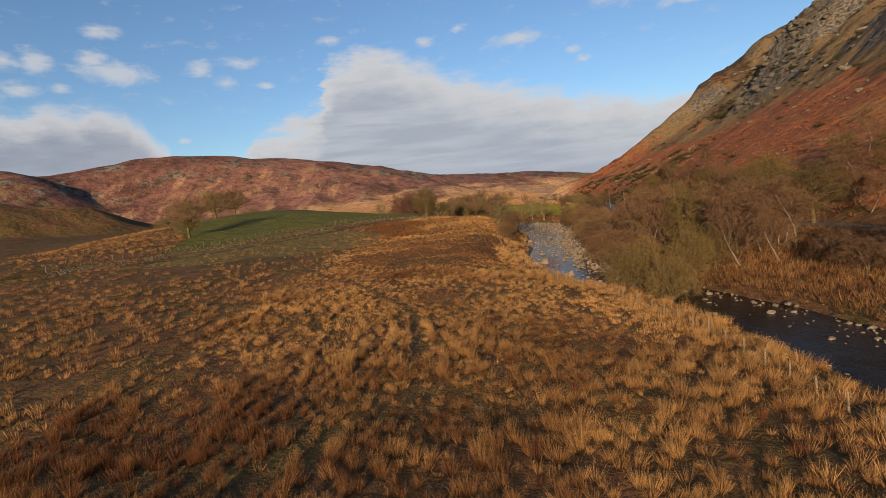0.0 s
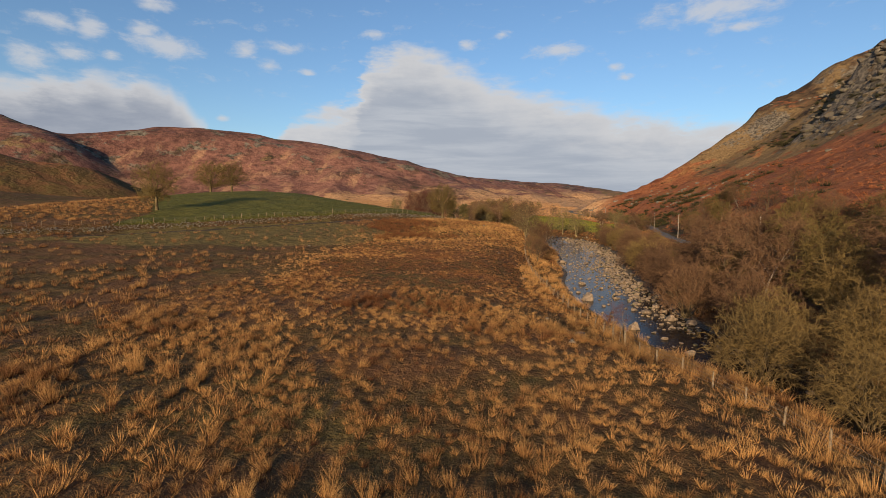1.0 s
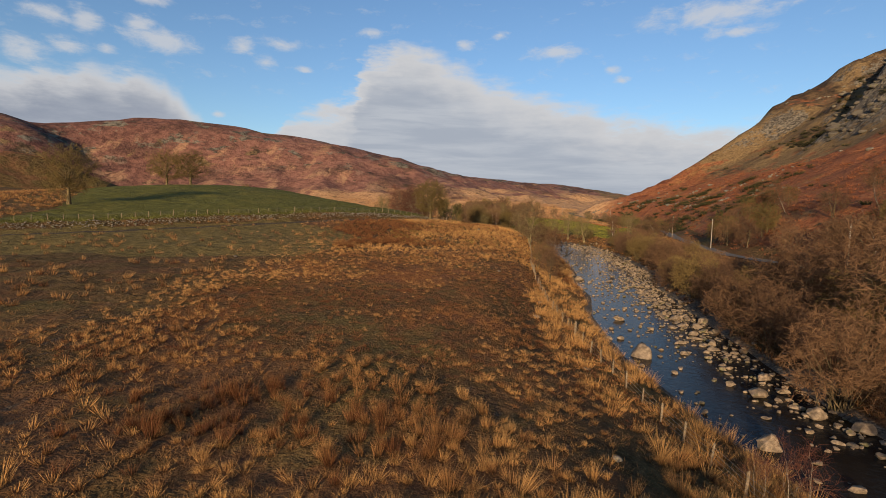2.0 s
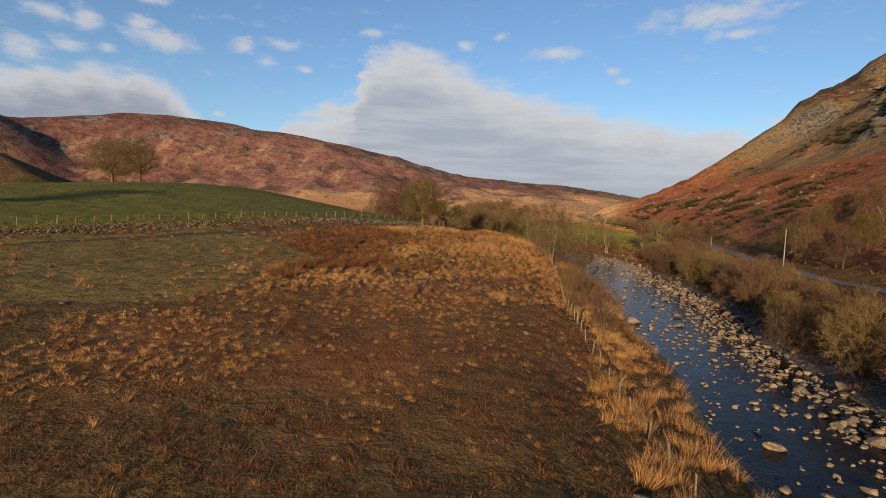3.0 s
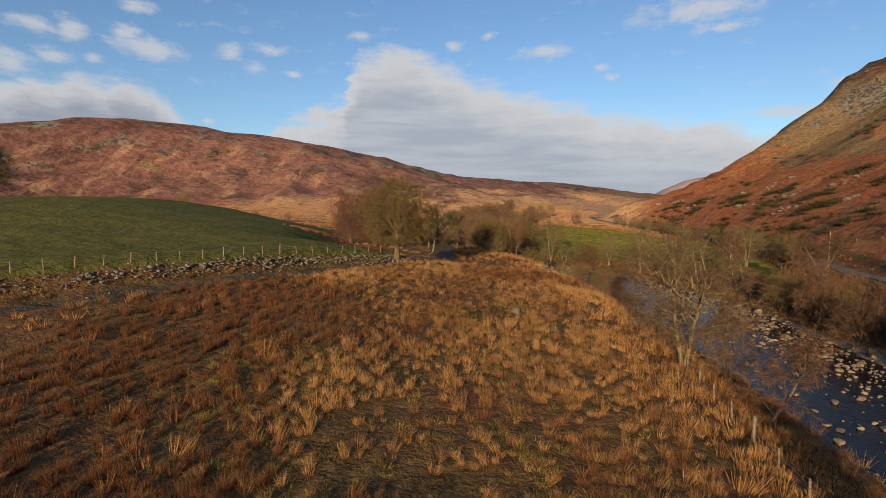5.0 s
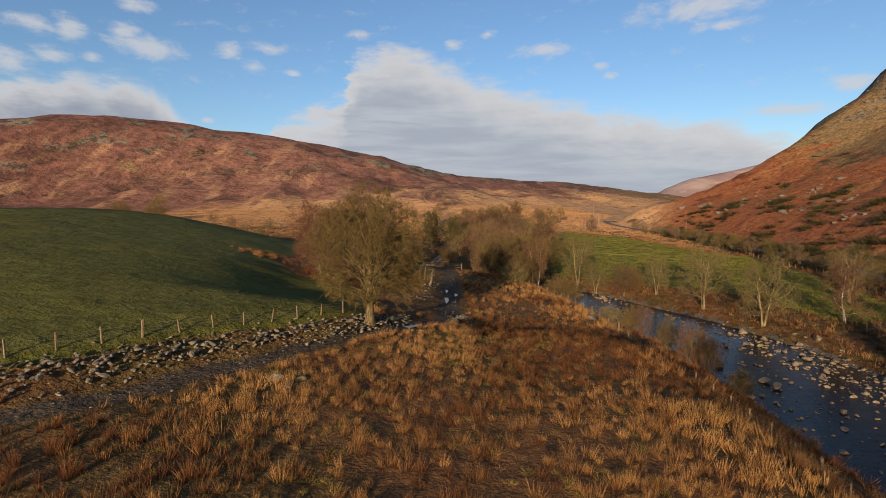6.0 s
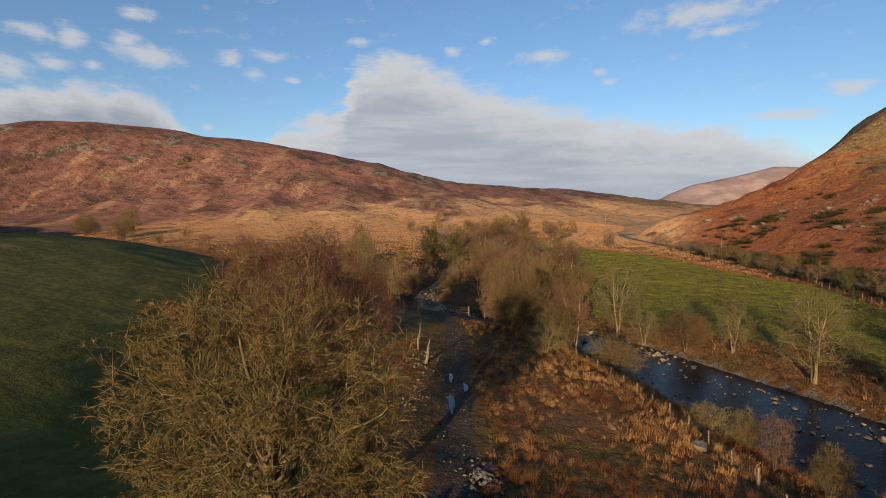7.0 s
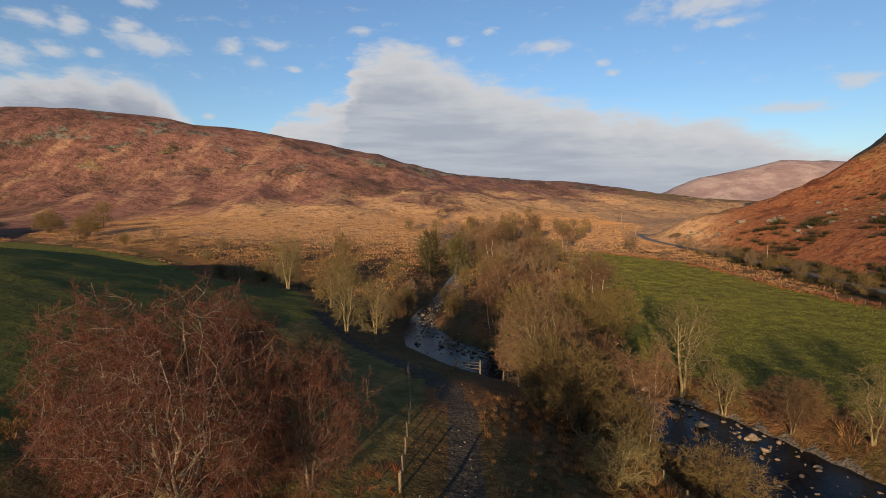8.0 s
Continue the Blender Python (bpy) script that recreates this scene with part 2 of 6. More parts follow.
    n.link(n.add("ShaderNodeNewGeometry").outputs["Normal"], up_way.inputs[0])
    crag = n.mix(n.span(small, 0.35, 0.65), (0.145, 0.095, 0.045), (0.25, 0.165, 0.078))
    crag = n.mix(n.span(n.math("ADD", n.noise(p, 0.024, 6, 0.66, 0.3), n.span(hill.outputs[2], 40.0, 120.0, -0.06, 0.08)), 0.50, 0.58), crag, n.mix(n.span(coarse, 0.4, 0.62), (0.055, 0.038, 0.024), (0.135, 0.085, 0.045)))
    bare = n.math("ADD", n.span(up_way.outputs[2], 0.84, 0.66, 0.0, 0.2), n.math("ADD", n.math("MULTIPLY", coarse, 0.6), n.math("MULTIPLY", n.noise(p, 0.4, 5, 0.7), 0.4)))
    crag = n.mix(n.span(bare, 0.60, 0.67), crag, n.mix(n.span(n.noise(p, 0.6, 5, 0.7), 0.38, 0.62), (0.05, 0.042, 0.033), (0.21, 0.18, 0.135)))
    col = n.mix(soft(rock, 0.38, 0.62, 1.5), col, crag)
    shingle = n.mix(n.span(tiny, 0.35, 0.65), (0.06, 0.05, 0.04), (0.20, 0.17, 0.13))
    col = n.mix(soft(gravel, 0.4, 0.6, 0.4), col, shingle)
    dirt = n.mix(n.span(tiny, 0.4, 0.65), (0.05, 0.038, 0.027), (0.125, 0.098, 0.07))
    col = n.mix(soft(mud, 0.4, 0.6, 0.35), col, dirt)
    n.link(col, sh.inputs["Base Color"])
    relief = n.math("ADD", n.math("MULTIPLY", small, 0.55), n.math("MULTIPLY", tiny, 0.25))
    relief = n.math("ADD", relief, n.math("MULTIPLY", n.noise(p, 0.22, 6, 0.65), 1.8))
    relief = n.math("ADD", relief, n.math("MULTIPLY", n.math("MULTIPLY", n.noise(p, 0.035, 7, 0.64), 7.0), n.span(hill.outputs[2], 14.0, 30.0)))
    bump(n, sh, relief, 0.9, 0.9)
    return m


def mat_blades(name, dark, light, tip, rough=0.8, root=(0.045, 0.035, 0.015)):
    """Grass and twigs: tint per clump in attribute 'tint' (r: hue, g: height along the blade)."""
    m, n, sh = surface(name, rough, 0.15)
    a = n.add("ShaderNodeAttribute")
    a.attribute_name = "tint"
    c = n.add("ShaderNodeSeparateColor")
    n.link(a.outputs["Color"], c.inputs[0])
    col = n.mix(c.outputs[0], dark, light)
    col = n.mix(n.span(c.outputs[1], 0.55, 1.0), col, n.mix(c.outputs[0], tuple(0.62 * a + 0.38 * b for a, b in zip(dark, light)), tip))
    # root colour at the foot; on grass it stands in for shade in the clump
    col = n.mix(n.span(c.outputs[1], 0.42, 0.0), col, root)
    own = n.add("ShaderNodeObjectInfo").outputs["Random"]
    col = n.mix(1.0, col, n.mix(own, (0.72, 0.70, 0.70), (1.18, 1.14, 1.05)), "MULTIPLY")
    n.link(col, sh.inputs["Base Color"])
    return m


def mat_bark(name, dark, light, scale=6.0, band=False):
    m, n, sh = surface(name, 0.85, 0.2)
    p = n.add("ShaderNodeTexCoord").outputs["Object"]
    stretch_ = n.add("ShaderNodeMapping")
    stretch_.inputs["Scale"].default_value = (1, 1, 3.0 if band else 0.3)
    n.link(p, stretch_.inputs[0])
    f = n.noise(stretch_.outputs[0], scale, 5, 0.65)
    col = n.mix(n.span(f, 0.38, 0.62), dark, light)
    col = n.mix(n.math("MULTIPLY", n.span(n.noise(p, 1.3, 3), 0.5, 0.7), 0.5), col, (0.11, 0.095, 0.035))
    n.link(col, sh.inputs["Base Color"])
    bump(n, sh, f, 0.6, 0.05)
    return m


def mat_stone(name, dark, light, wet=0.85, fleck=(0.42, 0.40, 0.34)):
    m, n, sh = surface(name, wet, 0.3)
    p = place_of(n)
    f, g = n.noise(p, 3.0, 6, 0.65), n.noise(p, 14.0, 4, 0.7)
    info = n.add("ShaderNodeObjectInfo").outputs["Random"]
    isl = n.add("ShaderNodeNewGeometry").outputs["Random Per Island"]
    col = n.mix(n.span(f, 0.35, 0.68), dark, light)
    col = n.mix(n.math("MULTIPLY", n.math("FRACT", n.math("ADD", info, isl)), 0.5), col, tuple(0.55 * v for v in light))
    col = n.mix(n.math("MULTIPLY", n.span(g, 0.56, 0.72), 0.6), col, fleck)
    col = n.mix(n.math("MULTIPLY", n.span(n.noise(p, 1.1, 3), 0.55, 0.7), 0.7), col, (0.10, 0.10, 0.03))
    n.link(col, sh.inputs["Base Color"])
    bump(n, sh, n.math("ADD", f, n.math("MULTIPLY", g, 0.3)), 0.8, 0.08)
    return m


def mat_water(name, bed, ripple, strength, rough=0.04, spec=0.5):
    m, n, sh = surface(name, rough, spec)
    p = place_of(n)
    col = n.mix(n.span(n.noise(p, 0.5, 3), 0.35, 0.65), bed, tuple(1.9 * v for v in bed))
    n.link(col, sh.inputs["Base Color"])
    sh.inputs["IOR"].default_value = 1.333
    f = n.math("ADD", n.noise(p, ripple, 3, 0.6, 0.6), n.math("MULTIPLY", n.noise(p, ripple * 0.28, 2), 1.2))
    bump(n, sh, f, strength, 0.06)
    return m


def mat_plain(name, dark, light, scale=8.0, rough=0.8):
    m, n, sh = surface(name, rough, 0.25)
    p = place_of(n)
    f = n.noise(p, scale, 5, 0.65)
    col = n.mix(n.span(f, 0.35, 0.65), dark, light)
    n.link(col, sh.inputs["Base Color"])
    bump(n, sh, f, 0.4, 0.02)
    return m


GROUND = mat_ground()
# pale tips and near-black roots put the tussock's sun and shade into colour
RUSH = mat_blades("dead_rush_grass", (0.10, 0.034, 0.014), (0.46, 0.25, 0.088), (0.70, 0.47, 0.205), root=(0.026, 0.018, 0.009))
TUFT = mat_blades("short_moor_grass", (0.16, 0.07, 0.027), (0.30, 0.175, 0.062), (0.44, 0.29, 0.12))
HEATH = mat_blades("heath_twigs", (0.085, 0.03, 0.014), (0.20, 0.095, 0.032), (0.32, 0.18, 0.065))
FERN = mat_blades("dead_bracken", (0.18, 0.052, 0.022), (0.34, 0.125, 0.048), (0.42, 0.19, 0.08), root=(0.10, 0.035, 0.015))
OAK_TWIG = mat_blades("oak_twigs", (0.062, 0.046, 0.018), (0.142, 0.104, 0.036), (0.185, 0.136, 0.046), root=(0.075, 0.054, 0.022))
ALDER_TWIG = mat_blades("alder_twigs", (0.075, 0.044, 0.027), (0.165, 0.095, 0.052), (0.205, 0.122, 0.066), root=(0.06, 0.04, 0.025))
BIRCH_TWIG = mat_blades("birch_twigs", (0.068, 0.025, 0.016), (0.145, 0.056, 0.034), (0.18, 0.075, 0.045), root=(0.065, 0.03, 0.02))
WILLOW_TWIG = mat_blades("willow_twigs", (0.088, 0.060, 0.024), (0.19, 0.135, 0.052), (0.25, 0.18, 0.07), root=(0.06, 0.045, 0.02))
# twigs of far trees, colour lightened for the sun and haze on them
FAR_TWIG = mat_blades("far_tree_twigs", (0.10, 0.066, 0.042), (0.205, 0.14, 0.085), (0.25, 0.175, 0.105), root=(0.08, 0.055, 0.035))
ASH_TWIG = mat_blades("ash_twigs", (0.090, 0.072, 0.029), (0.171, 0.135, 0.052), (0.207, 0.162, 0.063), root=(0.108, 0.090, 0.045))
IVY_LEAF = mat_blades("ivy_leaves", (0.05, 0.045, 0.018), (0.11, 0.095, 0.035), (0.14, 0.12, 0.045), root=(0.03, 0.028, 0.012))
DARK_LEAF = mat_blades("evergreen_leaves", (0.026, 0.026, 0.012), (0.058, 0.054, 0.02), (0.085, 0.078, 0.028), root=(0.02, 0.02, 0.008))
OAK_BARK = mat_bark("oak_bark", (0.06, 0.045, 0.024), (0.17, 0.128, 0.06))
WILLOW_BARK = mat_bark("willow_bark", (0.06, 0.045, 0.026), (0.15, 0.11, 0.058))
ASH_BARK = mat_bark("ash_bark", (0.11, 0.085, 0.043), (0.25, 0.195, 0.095))
WHITE_BARK = mat_bark("white_birch_bark", (0.20, 0.16, 0.13), (0.58, 0.52, 0.44), 5.0, True)
BIRCH_BARK = mat_bark("birch_bark", (0.08, 0.055, 0.04), (0.27, 0.21, 0.155), 5.0, True)
MOSSY_STONE = mat_stone("mossy_stone", (0.085, 0.075, 0.035), (0.24, 0.20, 0.10), 0.95, (0.20, 0.18, 0.05))
FIELD_STONE = mat_stone("field_stone", (0.085, 0.072, 0.052), (0.25, 0.215, 0.165), 0.85, (0.36, 0.32, 0.25))
RIVER_STONE = mat_stone("river_stone", (0.11, 0.08, 0.052), (0.32, 0.24, 0.16), 0.7, (0.38, 0.31, 0.22))
WATER = mat_water("peaty_water", (0.010, 0.010, 0.009), 3.2, 0.5, 0.06, 0.12)
PUDDLE = mat_water("puddle_water", (0.02, 0.017, 0.013), 2.0, 0.05)
POST_WOOD = mat_plain("weathered_post_wood", (0.10, 0.072, 0.045), (0.25, 0.19, 0.12), 9.0)
POLE_WOOD = mat_plain("grey_pole_wood", (0.17, 0.14, 0.11), (0.34, 0.29, 0.235), 5.0)
WIRE = mat_plain("galvanised_wire", (0.12, 0.11, 0.10), (0.20, 0.19, 0.17), 20.0, 0.5)
ASPHALT = mat_plain("worn_asphalt", (0.10, 0.092, 0.08), (0.155, 0.143, 0.125), 2.0, 0.95)


# ---- helpers for meshes ----
def tri_mesh(name, verts, tris, mat, tint=None, smooth=False):
    """A mesh from arrays of corners and triangles; tint: an r, g, b row for each corner."""
    verts, tris = np.asarray(verts, np.float32), np.asarray(tris, np.int32)
    me = bpy.data.meshes.new(name)
    me.vertices.add(len(verts))
    me.vertices.foreach_set("co", verts.ravel())
    me.loops.add(tris.size)
    me.loops.foreach_set("vertex_index", tris.ravel())
    me.polygons.add(len(tris))
    me.polygons.foreach_set("loop_start", np.arange(0, tris.size, tris.shape[1], dtype=np.int32))
    me.polygons.foreach_set("use_smooth", np.full(len(tris), smooth))
    me.update(calc_edges=True)
    if tint is not None:
        at = me.attributes.new("tint", "FLOAT_COLOR", "POINT")
        at.data.foreach_set("color", np.column_stack([np.asarray(tint, np.float32), np.ones(len(verts), np.float32)]).ravel())
    me.materials.append(mat)
    return me


def hashed(ix, iy, seed):
    v = np.sin(ix * 127.1 + iy * 311.7 + seed * 74.7) * 43758.5453
    return v - np.floor(v)


def ripple(x, y, size, seed=0, octaves=3):
    """Smooth value noise in -1..1 over the plan, with the given feature size in metres."""
    total, amp, norm = 0.0, 1.0, 0.0
    for o in range(octaves):
        u, v = x / size, y / size
        ix, iy = np.floor(u), np.floor(v)
        fx, fy = u - ix, v - iy
        fx, fy = fx * fx * (3 - 2 * fx), fy * fy * (3 - 2 * fy)
        a, b = hashed(ix, iy, seed + o), hashed(ix + 1, iy, seed + o)
        c, d = hashed(ix, iy + 1, seed + o), hashed(ix + 1, iy + 1, seed + o)
        total = total + amp * (2 * ((a * (1 - fx) + b * fx) * (1 - fy) + (c * (1 - fx) + d * fx) * fy) - 1)
        norm, amp, size = norm + amp, amp * 0.5, size * 0.5
    return total / norm


def step(a, b, v):
    q = np.clip((v - a) / (b - a), 0, 1)
    return q * q * (3 - 2 * q)


# ---- the lie of the land ----
RIVER = [  # middle x, y and half width
    (66, -120, 6), (46, -60, 6), (34, 0, 6), (32, 25, 5.6), (32, 43, 4.6), (29.6, 58, 4.0), (25.4, 72, 4.6), (24.4, 83, 5), (25, 94, 6.2),
    (27, 110, 6.8), (30, 125, 6.2), (31.5, 138, 7), (36, 152, 8.2), (39, 175, 8.6), (41.5, 206, 9.8), (41.5, 228, 9.4), (38, 243, 9.3),
    (33.5, 256, 8), (29, 269, 6.6), (22, 280, 5.4), (12, 287, 5.2), (3, 295, 5.2), (-3.5, 304, 5.2), (-6.5, 314, 3.4), (-7, 326, 2.0), (-2, 350, 1.8), (2, 385, 1.8), (3, 430, 2.2), (12, 520, 2)]
TRACK = [(-75, 118, 1.5), (-50, 148, 1.5), (-28, 174.5, 1.5), (-11.8, 194.0, 1.6), (-6.0, 202.5, 1.7), (-1.6, 208.0, 1.8), (1.0, 214.5, 1.7), (1.9, 222, 1.6), (1.5, 239, 1.5), (1.7, 252, 1.5), (0.4, 262, 1.5), (-3, 269, 1.5), (-12, 279, 1.4), (-18, 290, 1.3), (-25, 303, 1.2)]
ROAD = [(75, -120, 1.8), (66, 30, 1.8), (63, 70, 1.8), (62, 120, 1.8), (65, 168, 1.8), (69, 186, 1.8), (84, 240, 1.8), (97, 285, 1.8), (104, 340, 1.7), (105, 395, 1.7), (99, 430, 1.7), (93, 455, 1.7), (96, 476, 1.7), (116, 510, 1.7), (170, 600, 1.7)]
SHEEP_PATHS = [[(-1.5, 30), (-2.4, 40), (-2.7, 45.3), (-4.7, 51), (-8.3, 59), (-12.5, 67), (-20, 78), (-25, 88.6)], [(14.2, 64.3), (12, 68), (7.3, 72.5), (3, 78.5), (-4, 85)]]
WALL = [(-92, 110.5), (-67, 138), (-45, 161.5), (-20, 188.5), (-5.5, 205.0), (-2.5, 211)]


def along(line, x, y):
    """For points of the plan: distance to a polyline, which side (+ left), and the third value of its rows there."""
    x, y = np.asarray(x, float), np.asarray(y, float)
    best, side, third = np.full(x.shape, 1e9), np.ones(x.shape), np.zeros(x.shape)
    for a, b in zip(line[:-1], line[1:]):
        dx, dy = b[0] - a[0], b[1] - a[1]
        q = np.clip(((x - a[0]) * dx + (y - a[1]) * dy) / (dx * dx + dy * dy), 0, 1)
        ex, ey = x - a[0] - q * dx, y - a[1] - q * dy
        d = np.hypot(ex, ey)
        near = d < best
        best = np.where(near, d, best)
        side = np.where(near, np.where(dx * ey - dy * ex > 0, 1.0, -1.0), side)
        if len(a) > 2:
            third = np.where(near, a[2] + q * (b[2] - a[2]), third)
    return best, side, third


def water_level(y):
    return np.interp(y, [-100, 60, 130, 260, 330, 430, 520], [-0.3, 0.1, 0.3, 0.8, 1.3, 5.0, 12.0])


FALL = ([0, 0.05, 0.15, 0.31, 0.46, 0.69, 1, 1.4], [1, 0.985, 0.90, 0.66, 0.42, 0.19, 0.06, 0])


def ridge(x, y, nodes, foot=5.0):
    """A hill under a crest line of (x, y, height, width of its flank)."""
    out, flank = np.full(np.shape(x), -1e9), np.zeros(np.shape(x))
    for a, b in zip(nodes[:-1], nodes[1:]):
        dx, dy = b[0] - a[0], b[1] - a[1]
        q = np.clip(((x - a[0]) * dx + (y - a[1]) * dy) / (dx * dx + dy * dy), 0, 1)
        d = np.hypot(x - a[0] - q * dx, y - a[1] - q * dy)
        p = np.interp(d / (a[3] + q * (b[3] - a[3])), *FALL)
        flank = np.maximum(flank, p)
        out = np.maximum(out, foot + (a[2] + q * (b[2] - a[2]) - foot) * p - 9.0 * step(0.08, 0.0, p))
    return out, step(0.97, 0.78, flank) * step(0.12, 0.35, flank)


LEFT_HILL = [(-470, 590, 92, 220), (-392, 663, 116, 240), (-315, 702, 116, 265), (-206, 752, 104, 370), (-150, 809, 93, 460), (-100, 890, 80, 540), (-21, 1000, 74, 600), (160, 1133, 71, 640), (370, 1135, 43, 500), (600, 1250, 40, 400)]
WEST_HILL = [(-1500, 560, 310, 420), (-1000, 640, 225, 380), (-720, 690, 160, 300), (-540, 610, 112, 240), (-450, 530, 90, 200)]
NEAR_WEST = [(-700, 60, 120, 330), (-460, 190, 84, 240), (-330, 290, 52, 170), (-250, 320, 40, 130)]
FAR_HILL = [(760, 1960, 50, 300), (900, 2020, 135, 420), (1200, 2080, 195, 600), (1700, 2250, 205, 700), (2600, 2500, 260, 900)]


# knolls under the pasture: height, middle, reach to east, west, north and south
KNOLLS = [(7.5, -88.4, 229.4, 86, 39, 133, 71), (10.1, -93, 314.7, 45, 134, 123, 67)]


def land(x, y):
    """Height of the ground."""
    x, y = np.asarray(x, float), np.asarray(y, float)
    d, side, half = along(RIVER, x, y)
    edge = d - half
    wz = water_level(y)
    # the western terrace and the knoll with the pasture
    centre = np.interp(y, [-40, 0, 50, 80, 95, 130, 150, 180, 205, 213, 222, 240, 257, 272, 292, 320, 430, 520, 620], [2.4, 2.5, 3.1, 3.7, 4.1, 5.1, 5.5, 6.7, 6.9, 5.5, 4.9, 5.3, 5.4, 4.6, 3.0, 2.8, 5.5, 15, 18])
    wd, ws, _ = along(WALL, x, y)
    meadow = np.interp(y, [180, 205, 222, 240, 257, 272, 292, 320], [6.7, 6.9, 6.7, 6.4, 6.0, 5.4, 4.2, 2.9])
    centre = np.where((y > 180) & (y < 320), centre + (meadow - centre) * step(-16, -34, x), centre)
    terrace = centre + np.interp(-x, [0, 40, 90, 160, 260], [0, 0.7, 1.6, 5, 14]) * step(20, 110, y) * step(330, 250, y)
    knoll = 0.0
    for high_, mx, my, east_, west_, north_, south_ in KNOLLS:
        kx, ky = x - mx, y - my
        knoll = knoll + high_ * np.exp(-(kx / np.where(kx > 0, east_, west_)) ** 2 - (ky / np.where(ky > 0, north_, south_)) ** 2)
    knoll = knoll * step(368, 322, y)
    terrace = terrace + knoll + 1.9 * step(-2, 4, wd * ws) * step(8, -20, x) * step(np.interp(x, [-40, -20], [300, 235]), 205, y) * step(90, 120, y)
    terrace = terrace - 0.7 * step(186, 202, y) * step(226, 212, y) * step(0, 7, x)
    west = wz + (terrace - wz) * np.interp(edge, [0, 2, 5, 8, 11.5, 17], [0.0, 0.17, 0.34, 0.56, 0.88, 1.0])
    # the eastern bank, the road shelf and the mountain
    xr = np.interp(y, [r[1] for r in ROAD], [r[0] for r in ROAD])
    zr = np.interp(y, [0, 80, 183, 241, 350, 450, 520, 640], [4.2, 4.4, 4.3, 4.8, 6.6, 9.5, 12, 16])
    u = x - xr
    floor_e = wz + np.interp(edge, [0, 1.5, 5, 14, 40], [0.0, 0.7, 1.2, 1.6, 2.2]) * (1 + 0.8 * step(222, 250, y))
    shelf = np.interp(u, [-30, -12, -4, -2.6, 3], [0, 0.12, 0.8, 1, 1])
    east = floor_e + (np.maximum(zr, floor_e) - floor_e) * shelf
    climb = np.interp(u, [3, 8, 20, 40, 62, 80, 105, 122, 140, 170, 221, 300, 500, 900], [0, 2, 11, 18, 30, 38.5, 53, 66, 79, 94, 117, 160, 235, 300])
    climb = climb + 0.32 * np.clip(y - 405, 0, 28) * step(25, 90, u)
    spur = y - 338 - 3.0 * ripple(x, y, 22, 19, 2)
    rib = np.interp(u, [92, 120, 165, 240, 340], [0, 12, 40, 58, 66])
    rib = rib * (1 + 0.22 * ripple(x, y, 17, 18, 3))
    climb = climb + rib * np.exp(-(spur / np.where(spur > 0, 7.0, 48.0)) ** 2) - 5.0 * np.exp(-((spur - 24) / 14) ** 2) * step(95, 140, u) * step(330, 200, u)
    rough = ripple(x, y, 34, 3, 4)
    climb = climb * (1 + 0.10 * rough * step(20, 90, u)) + step(100, 150, u) * 9.0 * np.abs(ripple(x, y, 26, 9, 4)) - step(25, 60, u) * 2.0 * np.abs(ripple(x, y, 15, 4, 3))
    end = np.maximum(470 - 0.7 * np.maximum(u, 0), 428) + np.maximum(u - 110, 0) * 0.4
    climb = np.where(y > end, np.maximum(climb - (y - end) * 0.62, 0), climb)
    east = east + climb
    z = np.where(side > 0, west, east)
    bed = wz - 0.55 * np.clip(-edge / 2.0, 0, 1)
    z = np.where(edge < 0, bed, z)
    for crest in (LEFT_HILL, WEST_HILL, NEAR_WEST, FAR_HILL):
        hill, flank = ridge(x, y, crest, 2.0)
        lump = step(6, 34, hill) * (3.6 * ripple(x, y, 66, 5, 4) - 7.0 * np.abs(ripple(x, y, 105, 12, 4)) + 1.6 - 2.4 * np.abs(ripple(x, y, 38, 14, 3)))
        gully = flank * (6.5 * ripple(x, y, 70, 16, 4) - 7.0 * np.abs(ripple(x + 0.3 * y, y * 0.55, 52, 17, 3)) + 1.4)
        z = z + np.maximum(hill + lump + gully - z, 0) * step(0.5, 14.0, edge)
    dry = step(0.0, 3.0, edge)
    # small unevenness; wheel ruts; the sunken side stream beyond the pasture
    z = z + dry * (0.16 * ripple(x, y, 3.2, 21, 2) + 0.28 * ripple(x, y, 11, 22, 2)) * step(320, 200, np.abs(y - 130))
    td, _, th = along(TRACK, x, y)
    z = z - 0.22 * step(2.0, 1.0, td) * dry + 0.07 * step(0.45, 0.15, td) * dry
    sd, _, _ = along([(-270, 470), (-174, 412), (-120, 392), (-62, 358), (-20, 332), (-10, 322)], x, y)
    z = z - 1.2 * step(5, 1, sd)
    z = z - 2.6 * np.exp(-((x + 66) / 46) ** 2 - ((y - 340) / 30) ** 2)
    return z


def ground_z(x, y):
    return float(land(np.array([x]), np.array([y]))[0])


def lines(inner_lo, inner_hi, pitch, lo, hi, grow):
    mid = list(np.arange(inner_lo, inner_hi + 0.01, pitch))
    a, s = [], pitch
    v = inner_lo
    while v > lo:
        s *= grow
        v -= s
        a.append(v)
    b, s, v = [], pitch, inner_hi
    while v < hi:
        s *= grow
        v += s
        b.append(v)
    return np.array(a[::-1] + mid + b)


